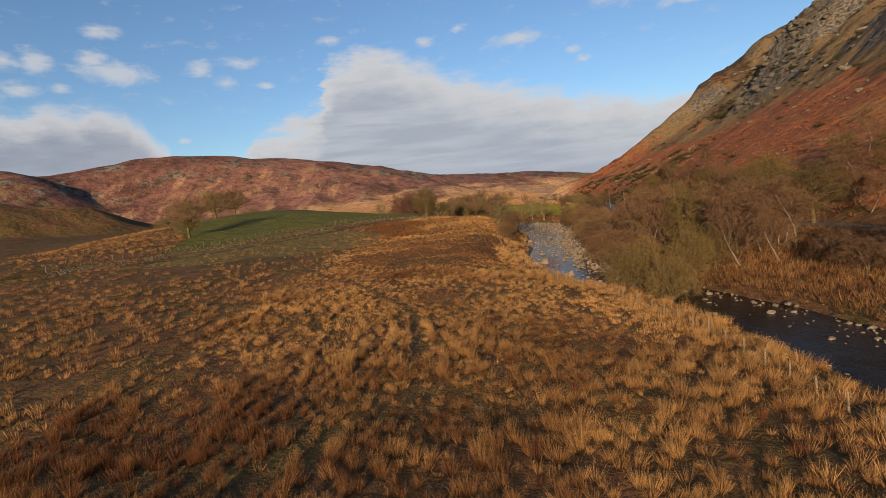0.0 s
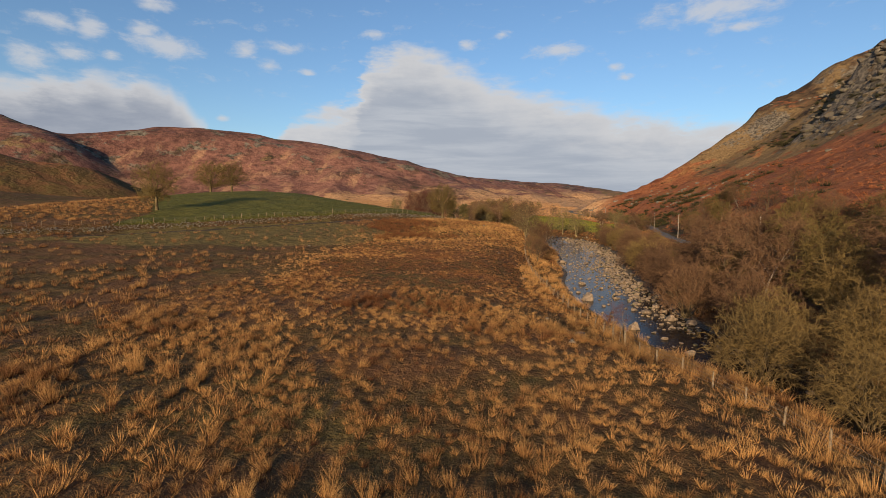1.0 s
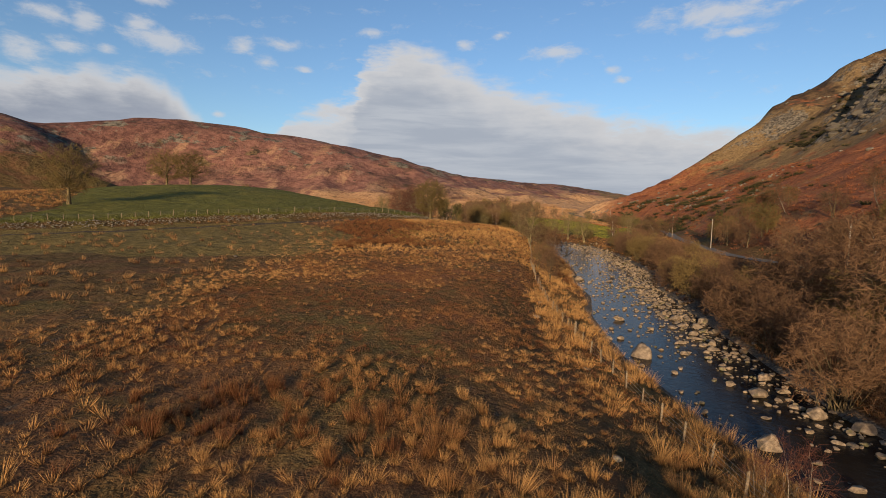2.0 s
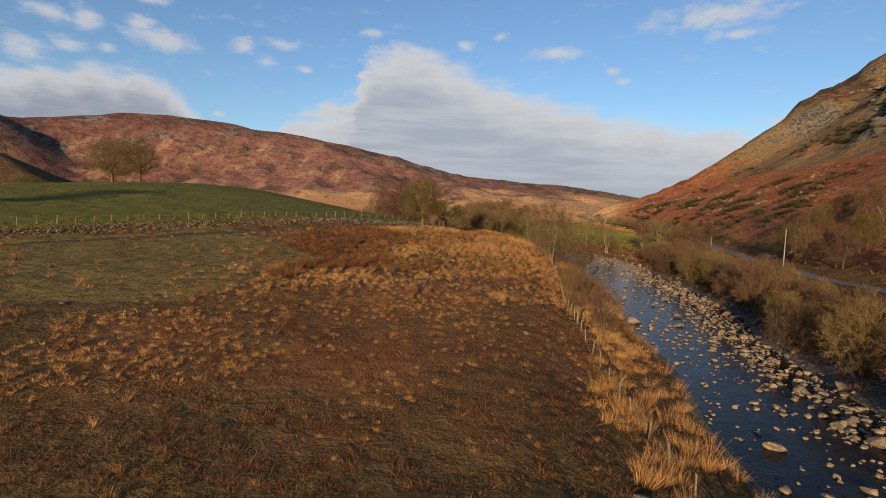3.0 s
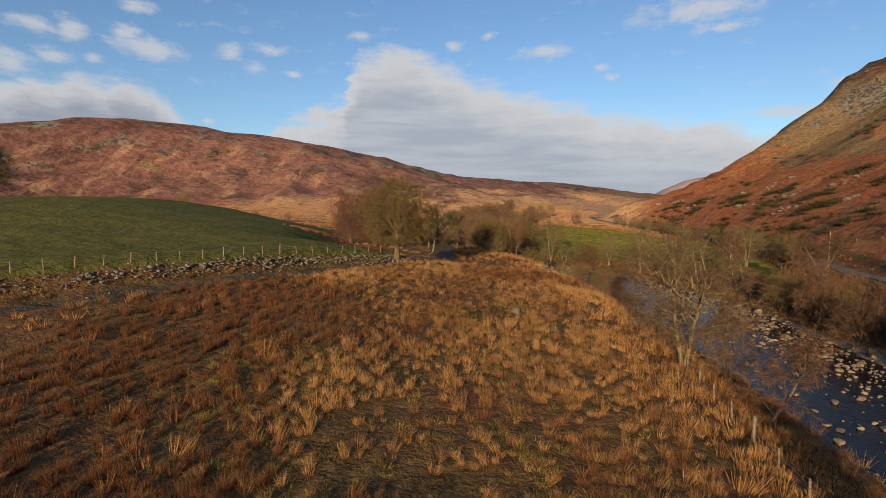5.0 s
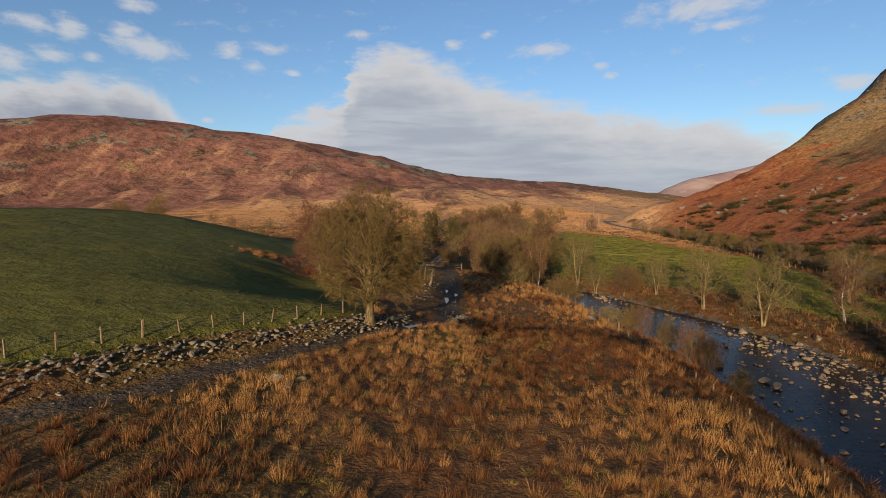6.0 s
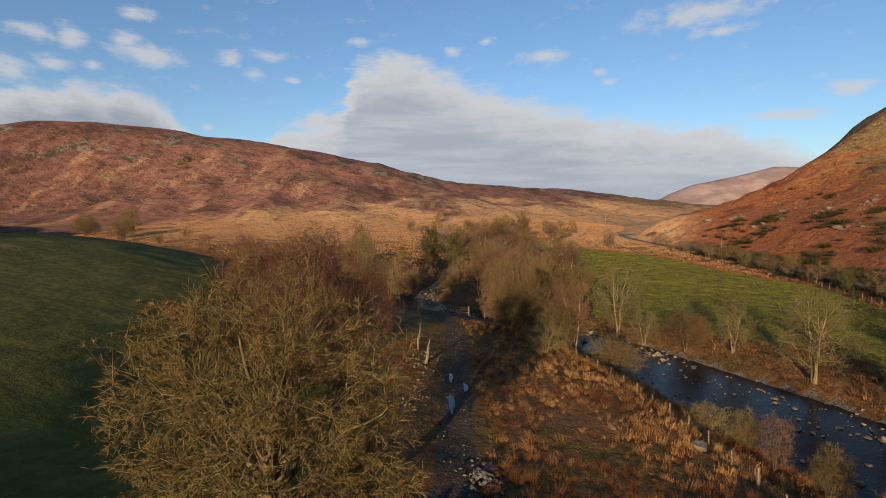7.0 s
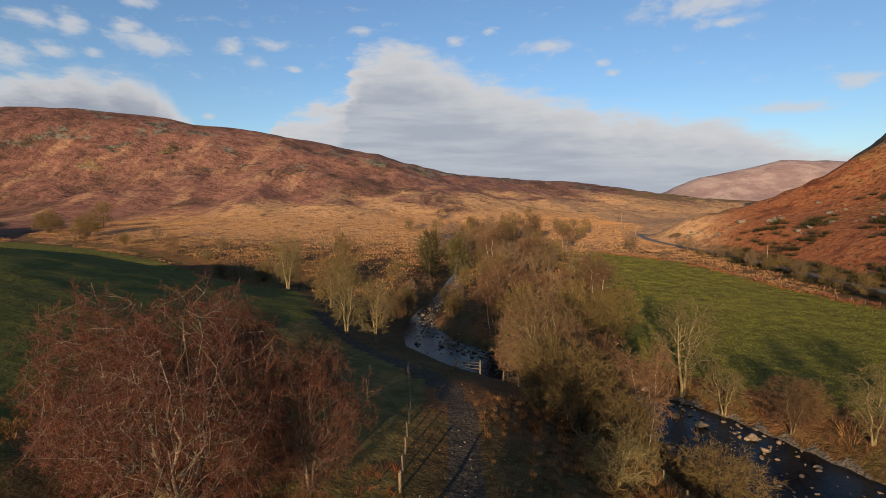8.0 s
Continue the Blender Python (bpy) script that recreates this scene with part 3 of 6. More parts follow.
def pasture_mask(x, y):
    wd, ws, _ = along(WALL, x, y)
    west_field = step(0.6, 1.8, wd * np.where(y > 100, ws, -1)) * in_poly(x, y, [(-137, 252), (-118, 214), (-79, 150), (-75, 131), (-67, 138), (-45, 161), (-20, 188), (-5, 205), (-6, 209), (-8, 221), (-9, 229), (-22, 234), (-29, 243), (-27, 262), (-24, 300), (-42, 340), (-66, 356), (-124, 386), (-180, 410), (-175, 300)])
    inside = in_poly(x, y, [(27, 290), (36, 279), (46, 270), (56, 258), (60, 236), (70, 234), (80, 262), (91, 318), (86, 340), (79, 388), (56, 410), (42, 372), (33, 330)])
    return np.maximum(west_field, inside)


def in_poly(x, y, pts):
    hit = np.zeros(np.shape(x), bool)
    for (x0, y0), (x1, y1) in zip(pts, pts[1:] + pts[:1]):
        cut = ((y0 > y) != (y1 > y)) & (x < (x1 - x0) * (y - y0) / (y1 - y0 + 1e-9) + x0)
        hit ^= cut
    return hit.astype(float)


def build_ground():
    xs, ys = lines(-60, 66, 1.35, -2600, 3000, 1.04), lines(2, 292, 1.35, -420, 3600, 1.024)
    gx, gy = np.meshgrid(xs, ys)
    z = land(gx, gy)
    nx, ny = len(xs), len(ys)
    i = (np.arange(ny - 1)[:, None] * nx + np.arange(nx - 1)[None, :]).ravel()
    quads = np.column_stack([i, i + 1, i + nx + 1, i + nx])
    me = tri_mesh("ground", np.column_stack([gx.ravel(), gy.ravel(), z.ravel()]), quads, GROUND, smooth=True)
    x, y = gx.ravel(), gy.ravel()
    d, side, half = along(RIVER, x, y)
    edge = d - half
    xr = np.interp(y, [r[1] for r in ROAD], [r[0] for r in ROAD])
    u = x - xr
    pasture = pasture_mask(x, y)
    slope = np.hypot(*np.gradient(z, ys, xs)).ravel()
    zz = z.ravel()
    east_fern = step(4, 12, u) * step(118, 80, u + 26 * ripple(x, y, 40, 31, 3)) * (side < 0)
    hill_fern = np.clip(0.12 + 0.62 * step(22, 60, zz + 14 * ripple(x, y, 50, 35, 2)) + 0.22 * step(-60, -240, x) + 0.30 * ripple(x, y, 110, 32, 4), 0, 1) * step(250, 330, y)
    red_patch = 0.38 * step(78, 90, y) * step(128, 118, y) * step(-13, -6, x + 4 * ripple(x, y, 9, 37, 2)) * (side > 0) * (edge > 4)
    bracken = np.clip(np.maximum(red_patch, np.maximum(east_fern * step(600, 480, y), hill_fern * (1 - east_fern))), 0, 1)
    rock = np.clip(step(0.70, 1.05, slope) * np.where(x < -150, step(430, 540, y), 1) + step(72, 104, u + 24 * step(270, 330, y) + 18 * ripple(x, y, 30, 36, 2)) * 0.62 * (side < 0) + 0.85 * step(0.22, 0.5, ripple(x, y, 60, 33, 4)) * step(34, 64, zz) * (side > 0) * step(430, 540, y), 0, 1) * step(20, 40, zz) * step(1500, 1300, y)
    gravel = step(np.where(y > 232, 0.2, np.where(y > 185, 0.6, 1.2)), 0.0, edge) * step(300, 288, y) * step(66, 84, y) + 0.8 * step(4.5, 1.5, edge) * step(0.0, 0.4, ripple(x, y, 12, 34, 2)) * (side < 0) * step(200, 130, np.abs(y - 170) + 60) * step(205, 185, y)
    td, _, _ = along(TRACK, x, y)
    mud = step(np.where(y < 202, 1.3, 1.7), np.where(y < 202, 0.7, 0.95), td)
    trod = np.minimum.reduce([along(p, x, y)[0] for p in SHEEP_PATHS])
    mud = np.maximum(mud, 0.55 * step(0.9, 0.3, trod))
    wd, ws, _ = along(WALL, x, y)
    turf = in_poly(x + 4 * ripple(x, y, 10, 38, 3), y + 4 * ripple(x, y, 9, 39, 3), [(-80, 112), (-52, 112), (-30, 116), (-21, 121), (-17, 136), (-14, 150), (-22, 158), (-36, 168), (-66, 138)])
    turf = np.maximum(turf, in_poly(x, y, [(-3, 240), (-3, 266), (-10, 274), (-24, 300), (-27, 262), (-24, 246)]))
    for name, a, b, c in (("cover", pasture, bracken, rock), ("wear", np.clip(gravel, 0, 1), np.clip(mud, 0, 1), turf)):
        at = me.attributes.new(name, "FLOAT_COLOR", "POINT")
        at.data.foreach_set("color", np.column_stack([a, b, c, np.ones(len(x))]).astype(np.float32).ravel())
    return tagged(new("ground", me), "rough moorland valley with dead rushes, bracken slopes and pasture", "ground", kind="structure")


build_ground()


def ribbon(name, line, mat, lift, label, category, level=None, widen=1.0, pitch=2.0):
    """A strip that follows a plan line, on the ground or at its water level."""
    pts = np.array(line, float)
    cum = np.concatenate([[0], np.cumsum(np.hypot(*np.diff(pts[:, :2], axis=0).T))])
    s = np.arange(0, cum[-1], pitch)
    cx, cy, hw = (np.interp(s, cum, pts[:, k]) for k in range(3))
    k = np.ones(7) / 7
    pad = lambda v: np.convolve(np.pad(v, 3, mode="edge"), k, "valid")
    cx, cy = pad(cx), pad(cy)
    tx, ty = np.gradient(cx), np.gradient(cy)
    ln = np.hypot(tx, ty)
    nx_, ny_ = ty / ln, -tx / ln
    cols = np.linspace(-1, 1, 9)
    X = cx[:, None] + nx_[:, None] * cols * (hw * widen)[:, None]
    Y = cy[:, None] + ny_[:, None] * cols * (hw * widen)[:, None]
    Z = (level(Y) if level else land(X, Y)) + lift
    i = (np.arange(len(s) - 1)[:, None] * 9 + np.arange(8)[None, :]).ravel()
    me = tri_mesh(name, np.column_stack([X.ravel(), Y.ravel(), Z.ravel()]), np.column_stack([i, i + 1, i + 10, i + 9]), mat, smooth=True)
    return tagged(new(name, me), label, category, kind="structure")


ribbon("water", RIVER[1:], WATER, -0.06, "dark peaty river running over shallow stones", "river", level=water_level, widen=1.25)
ribbon("road", ROAD[:-2] + [(98, 466, 1.7), (110, 475, 1.7), (128, 484, 1.6)], ASPHALT, 0.12, "narrow grey asphalt lane along the foot of the hill", "road")


# ---- building blocks for the things ----
rng = np.random.default_rng(7)


def part(name, mesh, parent, label=""):
    """One mesh object under a thing or a part."""
    ob = new(name, mesh)
    ob.parent = parent
    return tagged(ob, label) if label else ob


def thing(name, label, category, group="", at=None):
    ob = new(name)
    ob.empty_display_size = 0.3
    if at is not None:
        ob.matrix_basis = at
    return tagged(ob, label, category, group)


def tubes(p0, p1, r0, r1, sides):
    """Tapered tubes between rows of points."""
    p0, p1 = np.asarray(p0, float), np.asarray(p1, float)
    n = len(p0)
    d = p1 - p0
    d /= np.linalg.norm(d, axis=1)[:, None] + 1e-9
    ref = np.where(np.abs(d[:, 2:3]) > 0.9, np.array([[1.0, 0, 0]]), np.array([[0, 0, 1.0]]))
    a = np.cross(d, ref)
    a /= np.linalg.norm(a, axis=1)[:, None] + 1e-9
    b = np.cross(d, a)
    ang = np.arange(sides) * 2 * math.pi / sides
    ring = a[:, None, :] * np.cos(ang)[None, :, None] + b[:, None, :] * np.sin(ang)[None, :, None]
    lo = p0[:, None, :] + ring * np.asarray(r0)[:, None, None]
    hi = p1[:, None, :] + ring * np.asarray(r1)[:, None, None]
    verts = np.concatenate([lo, hi], 1).reshape(-1, 3)
    k = np.arange(sides)
    kn = (k + 1) % sides
    t = np.concatenate([np.column_stack([k, kn, kn + sides]), np.column_stack([k, kn + sides, k + sides])])
    tris = (np.arange(n) * 2 * sides)[:, None, None] + t[None]
    return verts, tris.reshape(-1, 3)


def join(parts):
    vs, ts, off = [], [], 0
    for v, t in parts:
        vs.append(v)
        ts.append(t + off)
        off += len(v)
    return np.concatenate(vs), np.concatenate(ts)


def blades(base, tip, width, tint, bend=0.0, r=None):
    """Thin tapering leaves or twigs: two triangles below, one above; bend sags the middle."""
    n = len(base)
    d = tip - base
    ln = np.linalg.norm(d, axis=1)[:, None] + 1e-9
    d = d / ln
    side = np.cross(d, r.normal(size=(n, 3)))
    side /= np.linalg.norm(side, axis=1)[:, None] + 1e-9
    w = np.asarray(width).reshape(-1, 1) * 0.5
    mid = base + d * ln * 0.55 + np.array([[0, 0, 1.0]]) * (bend * ln)
    v = np.stack([base - side * w, base + side * w, mid - side * w * 0.8, mid + side * w * 0.8, tip], 1).reshape(-1, 3)
    t = np.array([[0, 1, 3], [0, 3, 2], [2, 3, 4]])
    tris = ((np.arange(n) * 5)[:, None, None] + t[None]).reshape(-1, 3)
    grow = np.tile([0.0, 0.0, 0.55, 0.55, 1.0], n)
    hue = np.repeat(tint, 5)
    return v, tris, np.column_stack([hue, grow, np.zeros(len(hue))])


def spikes(base, tip, width, tint, r):
    """Twigs: one tapering triangle each."""
    n = len(base)
    side = np.cross(tip - base, r.normal(size=(n, 3)))
    side /= np.linalg.norm(side, axis=1)[:, None] + 1e-9
    w = np.asarray(width).reshape(-1, 1) * 0.5
    v = np.stack([base - side * w, base + side * w, tip], 1).reshape(-1, 3)
    return v, np.arange(n * 3).reshape(-1, 3), np.column_stack([np.repeat(tint, 3), np.tile([0.35, 0.35, 1.0], n), np.zeros(n * 3)])


# ---- trees ----
def grow_tree(seed, height, spread, stems=1, trunk=0.3, lean=0.1, first=0.25, limbs=10, fork=6, fine=6, twigs=5, droop=0.0, up=0.5, twig_len=0.9, twig_w=0.02, crook=0.22, base_gap=0.35, limb=0.3, lite=False):
    """Branch tubes and twig blades of a leafless tree standing at the origin."""
    r = np.random.default_rng(seed)
    seg = {0: [], 1: [], 2: [], 3: []}
    tw = []

    def shoot(p, d, length, rad, level, count):
        pts, n = [p], count
        d = d / np.linalg.norm(d)
        for i in range(n):
            d = d + r.normal(size=3) * crook * (0.5 if level == 0 else 1.0)
            d[2] += (up * 0.12 if level < 3 else -droop * 0.3) + (0.10 if level == 0 else 0)
            d /= np.linalg.norm(d)
            q = pts[-1] + d * length / n
            a, b = rad * (1 - 0.8 * i / n), rad * (1 - 0.8 * (i + 1) / n)
            seg[level].append((pts[-1], q, a, b))
            pts.append(q)
        return pts, d

    def side_way(d, tilt):
        s = np.cross(d, r.normal(size=3))
        s /= np.linalg.norm(s) + 1e-9
        return d * math.cos(tilt) + s * math.sin(tilt)

    for k in range(stems):
        ang = 2 * math.pi * (k + r.random() * 0.6) / stems
        d0 = np.array([math.cos(ang) * lean * (3 if stems > 1 else 1), math.sin(ang) * lean * (3 if stems > 1 else 1), 1.0])
        p0 = np.array([math.cos(ang), math.sin(ang), 0]) * (0.25 * spread * 0.25 if stems > 1 else 0) + np.array([0, 0, -0.3])
        tl = height * (0.80 if stems == 1 else 0.7)
        pts, d = shoot(p0, d0, tl, trunk, 0, 7)
        for i in range(limbs):
            q = first + (1 - first) * (i + r.random()) / limbs
            x = q * 7
            j = min(int(x), 6)
            p = pts[j] + (pts[j + 1] - pts[j]) * (x - j)
            turn_ = 2.4 * i + r.random()
            out = np.array([math.cos(turn_), math.sin(turn_), up + 0.7 * q])
            ln = spread * (0.62 - 0.36 * q) * (0.75 + 0.5 * r.random()) * (1.0 if q < 0.85 else 1.1)
            lp, ld = shoot(p, out, ln, trunk * limb * (1 - 0.55 * q), 1, 5)
            for f in range(fork):
                y = (base_gap + (1 - base_gap) * (f + r.random()) / fork) * 5
                jj = min(int(y), 4)
                pp = lp[jj] + (lp[jj + 1] - lp[jj]) * (y - jj)
                dd = side_way((lp[jj + 1] - lp[jj]) / (np.linalg.norm(lp[jj + 1] - lp[jj]) + 1e-9), 0.5 + 0.5 * r.random())
                sp, sd = shoot(pp, dd, ln * (0.34 + 0.2 * r.random()), trunk * 0.10, 2, 2)
                for g in range(fine):
                    w = (0.15 + 0.85 * (g + r.random()) / fine) * 2
                    j3 = min(int(w), 1)
                    p3 = sp[j3] + (sp[j3 + 1] - sp[j3]) * (w - j3)
                    d3 = side_way((sp[j3 + 1] - sp[j3]) / (np.linalg.norm(sp[j3 + 1] - sp[j3]) + 1e-9), 0.4 + 0.6 * r.random())
                    fl = twig_len * (0.7 + 0.7 * r.random())
                    fp, _ = shoot(p3, d3, fl, max(twig_w * 0.7, trunk * 0.03), 3, 2)
                    for h in range(twigs):
                        z = r.random() * 1.9
                        j4 = int(z)
                        p4 = fp[j4] + (fp[j4 + 1] - fp[j4]) * (z - j4)
                        d4 = side_way((fp[j4 + 1] - fp[j4]) / (np.linalg.norm(fp[j4 + 1] - fp[j4]) + 1e-9), 0.3 + 0.6 * r.random())
                        d4[2] -= droop
                        tw.append((p4, p4 + d4 * twig_len * (0.5 + 0.6 * r.random())))
    tub = []
    for level, sides in ((0, 8 if stems == 1 else 5), (1, 3 if lite else 4), (2, 3)):
        if seg[level] and not (lite and level == 2):
            a, b, c, d = zip(*seg[level])
            tub.append(tubes(a, b, c, d, sides))
    a, b, c, d = zip(*(seg[3] + (seg[2] if lite else [])))
    base = np.array([*a, *[t[0] for t in tw]])
    tip = np.array([*b, *[t[1] for t in tw]])
    width = np.concatenate([np.full(len(a), twig_w * 1.3), np.full(len(tw), twig_w)])
    crown = spikes(base, tip, width, np.clip(r.normal(0.5, 0.22, len(base)), 0, 1), r)
    return tub[0], [join(tub[1:])], crown


def split_tubes(mesh, count):
    """Tubes joined in equal runs, cut apart into that many runs."""
    v, t = mesh
    nv, nt = len(v) // count, len(t) // count
    return [(v[i * nv:(i + 1) * nv], t[i * nt:(i + 1) * nt] - i * nv) for i in range(count)]


def dome_tree(seed, height, radius, low, trunk, limbs, sub, sprays, twigs, twig_len, twig_w, bush=False, stems=1, limb=0.3, rise=0.75, thin=True, wild=1.0, droop=0.0):
    """Branch tubes and twigs that fill a lumpy rounded crown, on straight trunks or, for a bush, from the ground."""
    r = np.random.default_rng(seed)
    mid, half = (height + low) / 2, (height - low) / 2
    i = np.arange(limbs) + 0.5
    cz = np.clip(1 - (1.25 if bush else 1.8) * i / limbs + r.normal(0, 0.06, limbs), -0.92, 0.98)
    phi = 2.4 * i + r.normal(0, 0.25, limbs)
    way_ = np.column_stack([np.sqrt(1 - cz ** 2) * np.cos(phi), np.sqrt(1 - cz ** 2) * np.sin(phi), cz])
    lobe = np.clip(1 + r.normal(0, 0.13 + 0.05 * wild, limbs), 0.62, np.where(cz > 0.45, 1.04, 1.22))
    size = np.array([radius, radius, half])
    heart = np.array([0, 0, mid])
    end = heart + way_ * size * (0.86 * lobe)[:, None]
    own_stem = r.integers(0, stems, limbs)
    lean_a = 2 * math.pi * (np.arange(stems) + r.random(stems) * 0.5) / stems
    lean_v = np.column_stack([np.cos(lean_a), np.sin(lean_a)]) * (0.0 if stems == 1 else 0.42 * radius)
    wood = []
    if bush:
        start = np.column_stack([r.normal(0, 0.09 * radius, (limbs, 2)), np.full(limbs, -0.25)])
        turn_pt = start * np.array([1, 1, 0]) + (end - start) * np.array([0.34, 0.34, 0.62])
    else:
        top_z = low + (height - low) * 0.74
        bends = r.normal(0, 0.05 * radius, (stems, 8, 2)) * np.linspace(0, 1, 8)[None, :, None]
        zs = np.linspace(-0.3, top_z, 8)
        for k in range(stems):
            xy = lean_v[k] * (np.linspace(0.12, 1, 8) ** 1.3)[:, None] + bends[k]
            p = np.column_stack([xy, zs])
            rad = trunk * (1 - 0.82 * np.linspace(0, 1, 8)) * (1 + 0.35 * (np.arange(8) == 0))
            wood.append(tubes(p[:-1], p[1:], rad[:-1], rad[1:], 8 if stems == 1 else 6))
        f = np.clip((end[:, 2] - low) / (height - low), 0, 1)
        sz = np.minimum(low * 0.75 + (top_z - low * 0.75) * f * rise, top_z)
        start = np.column_stack([[np.interp(z, zs, lean_v[k, a] * np.linspace(0.12, 1, 8) ** 1.3 + bends[k, :, a]) for z, k in zip(sz, own_stem)] for a in (0, 1)] + [sz])
        ln = np.linalg.norm(end - start, axis=1)[:, None]
        turn_pt = start + (end - start) * 0.5 + np.array([0, 0, 0.10]) * ln
    k = 6 if thin else 11
    s = np.linspace(0, 1, k)[None, :, None]
    curve = start[:, None] * (1 - s) ** 2 + turn_pt[:, None] * 2 * s * (1 - s) + end[:, None] * s ** 2
    reach = np.linalg.norm(end - start, axis=1)[:, None, None]
    sway = np.cumsum(r.normal(size=(limbs, k, 3)), axis=1) / math.sqrt(k)
    sway -= sway[:, :1] * (1 - s) + sway[:, -1:] * s
    curve += sway * reach * (0.05 if bush else 0.07 + 0.06 * wild)
    r0 = trunk * limb * (0.6 + 0.6 * r.random(limbs)) * (1.0 if bush else 1) * np.clip(reach[:, 0, 0] / radius, 0.4, 1.2)
    taper = np.linspace(1, 0.14, k)
    a, b = curve[:, :-1].reshape(-1, 3), curve[:, 1:].reshape(-1, 3)
    wood.append(tubes(a, b, (r0[:, None] * taper[:-1]).ravel(), (r0[:, None] * taper[1:]).ravel(), 3 if thin else 4))

    def at(line, q):
        x = np.clip(q, 0, 0.999) * (line.shape[1] - 1)
        j = x.astype(int)
        n = np.arange(len(line))
        return line[n, j] + (line[n, j + 1] - line[n, j]) * (x - j)[:, None], line[n, j + 1] - line[n, j]

    def unit(v):
        return v / (np.linalg.norm(v, axis=1)[:, None] + 1e-9)

    own = np.repeat(np.arange(limbs), sub)
    p2, _ = at(curve[own], (0.32 + 0.68 * r.random(len(own))))
    dir2 = unit(way_[own] + r.normal(0, 0.36, (len(own), 3)))
    goal = heart + dir2 * size * (lobe[own] * r.uniform(0.78, 1.04, len(own)))[:, None]
    go = goal - p2
    ln = np.linalg.norm(go, axis=1)[:, None]
    go = go * np.minimum(1, 0.5 * radius / (ln + 1e-6))
    bendy = np.linalg.norm(go, axis=1)[:, None]
    side_line = np.stack([p2, p2 + go * 0.36 + r.normal(0, 0.12 + 0.06 * wild, go.shape) * bendy, p2 + go * 0.7 + r.normal(0, 0.13 + 0.07 * wild, go.shape) * bendy, p2 + go], 1)
    a, b = side_line[:, :-1].reshape(-1, 3), side_line[:, 1:].reshape(-1, 3)
    w2 = max(trunk * 0.035, twig_w * 0.75)
    base, tip, width = [], [], []
    if thin:
        base, tip, width = [a], [b], [np.full(len(a), w2 * 1.15)]
    else:
        wood.append(tubes(a, b, np.tile([w2, w2 * 0.75, w2 * 0.5], len(own)), np.tile([w2 * 0.75, w2 * 0.5, w2 * 0.3], len(own)), 3))
    own3 = np.repeat(np.arange(len(own)), sprays)
    p3, t3 = at(side_line[own3], 0.15 + 0.85 * r.random(len(own3)))
    d3 = unit(unit(t3) * 0.6 + dir2[own3] * (0.5 - 0.25 * wild) + r.normal(0, 0.42 + 0.3 * wild, (len(own3), 3)) - np.array([0, 0, droop * 0.5]))
    e3 = p3 + d3 * (twig_len * r.uniform(0.7, 1.4, len(own3)))[:, None]
    own4 = np.repeat(np.arange(len(own3)), twigs)
    p4 = p3[own4] + (e3 - p3)[own4] * r.uniform(0.1, 0.95, len(own4))[:, None]
    d4 = unit(d3[own4] + r.normal(0, 0.45 + 0.3 * wild, (len(own4), 3)) - np.array([0, 0, droop]))
    e4 = p4 + d4 * (twig_len * r.uniform(0.35, 0.8, len(own4)))[:, None]
    base, tip = np.concatenate(base + [p3, p4]), np.concatenate(tip + [e3, e4])
    width = np.concatenate(width + [np.full(len(p3), twig_w * 1.25), np.full(len(p4), twig_w)])
    crown = spikes(base, tip, width, np.clip(r.normal(0.5, 0.22, len(base)), 0, 1), r)
    head = 0 if bush else stems
    pieces = [split_tubes(w, limbs) for w in wood[head:]]
    return (join(wood[:head]) if head else None), [join(list(p)) for p in zip(*pieces)], crown


KINDS, SIZES = {}, {}


def tree_kind(key, bark, twig, **how):
    """Meshes of one grown form, shared by its repeats."""
    trunk, limbs, crown = dome_tree(**how) if "radius" in how else grow_tree(**how)
    apart = key in ("oak", "birch")
    if not apart:
        trunk, limbs = join(([trunk] if trunk else []) + limbs), []
    name = "stem" if how.get("bush") else "trunk"
    KINDS[key] = (tri_mesh(name, *trunk, bark, smooth=True), [tri_mesh("limb", *w, bark, smooth=True) for w in limbs], tri_mesh("crown", crown[0], crown[1], twig, crown[2]))
    SIZES[key] = (how["height"], how["radius"] if "radius" in how else how["spread"] * 0.5)


tree_kind("oak", OAK_BARK, OAK_TWIG, seed=3, height=12.3, radius=5.7, low=1.3, trunk=0.46, limbs=48, sub=15, sprays=14, twigs=7, twig_len=0.44, twig_w=0.024, limb=0.22, rise=0.58, thin=False, wild=0.35)
tree_kind("birch", BIRCH_BARK, BIRCH_TWIG, seed=5, height=13.0, radius=6.4, low=-0.6, trunk=0.17, limbs=36, sub=14, sprays=12, twigs=8, twig_len=0.6, twig_w=0.021, stems=3, limb=0.3, rise=0.55, thin=False, wild=1.5, droop=0.35)
tree_kind("ash_b", ASH_BARK, ASH_TWIG, seed=18, height=11.5, radius=4.2, low=0.8, trunk=0.17, limbs=26, sub=9, sprays=8, twigs=4, twig_len=0.5, twig_w=0.026, stems=3, limb=0.36, rise=0.75, thin=False, wild=1.5)
tree_kind("ash", ASH_BARK, ASH_TWIG, seed=8, height=13.5, radius=4.1, low=1.2, trunk=0.22, limbs=28, sub=9, sprays=8, twigs=4, twig_len=0.5, twig_w=0.026, stems=2, limb=0.34, rise=0.8, thin=False, wild=1.4)
tree_kind("willow", WILLOW_BARK, WILLOW_TWIG, seed=21, height=5.6, radius=3.4, low=-1.4, trunk=0.11, limbs=40, sub=7, sprays=9, twigs=4, twig_len=0.5, twig_w=0.028, bush=True, limb=0.38, wild=0.5)
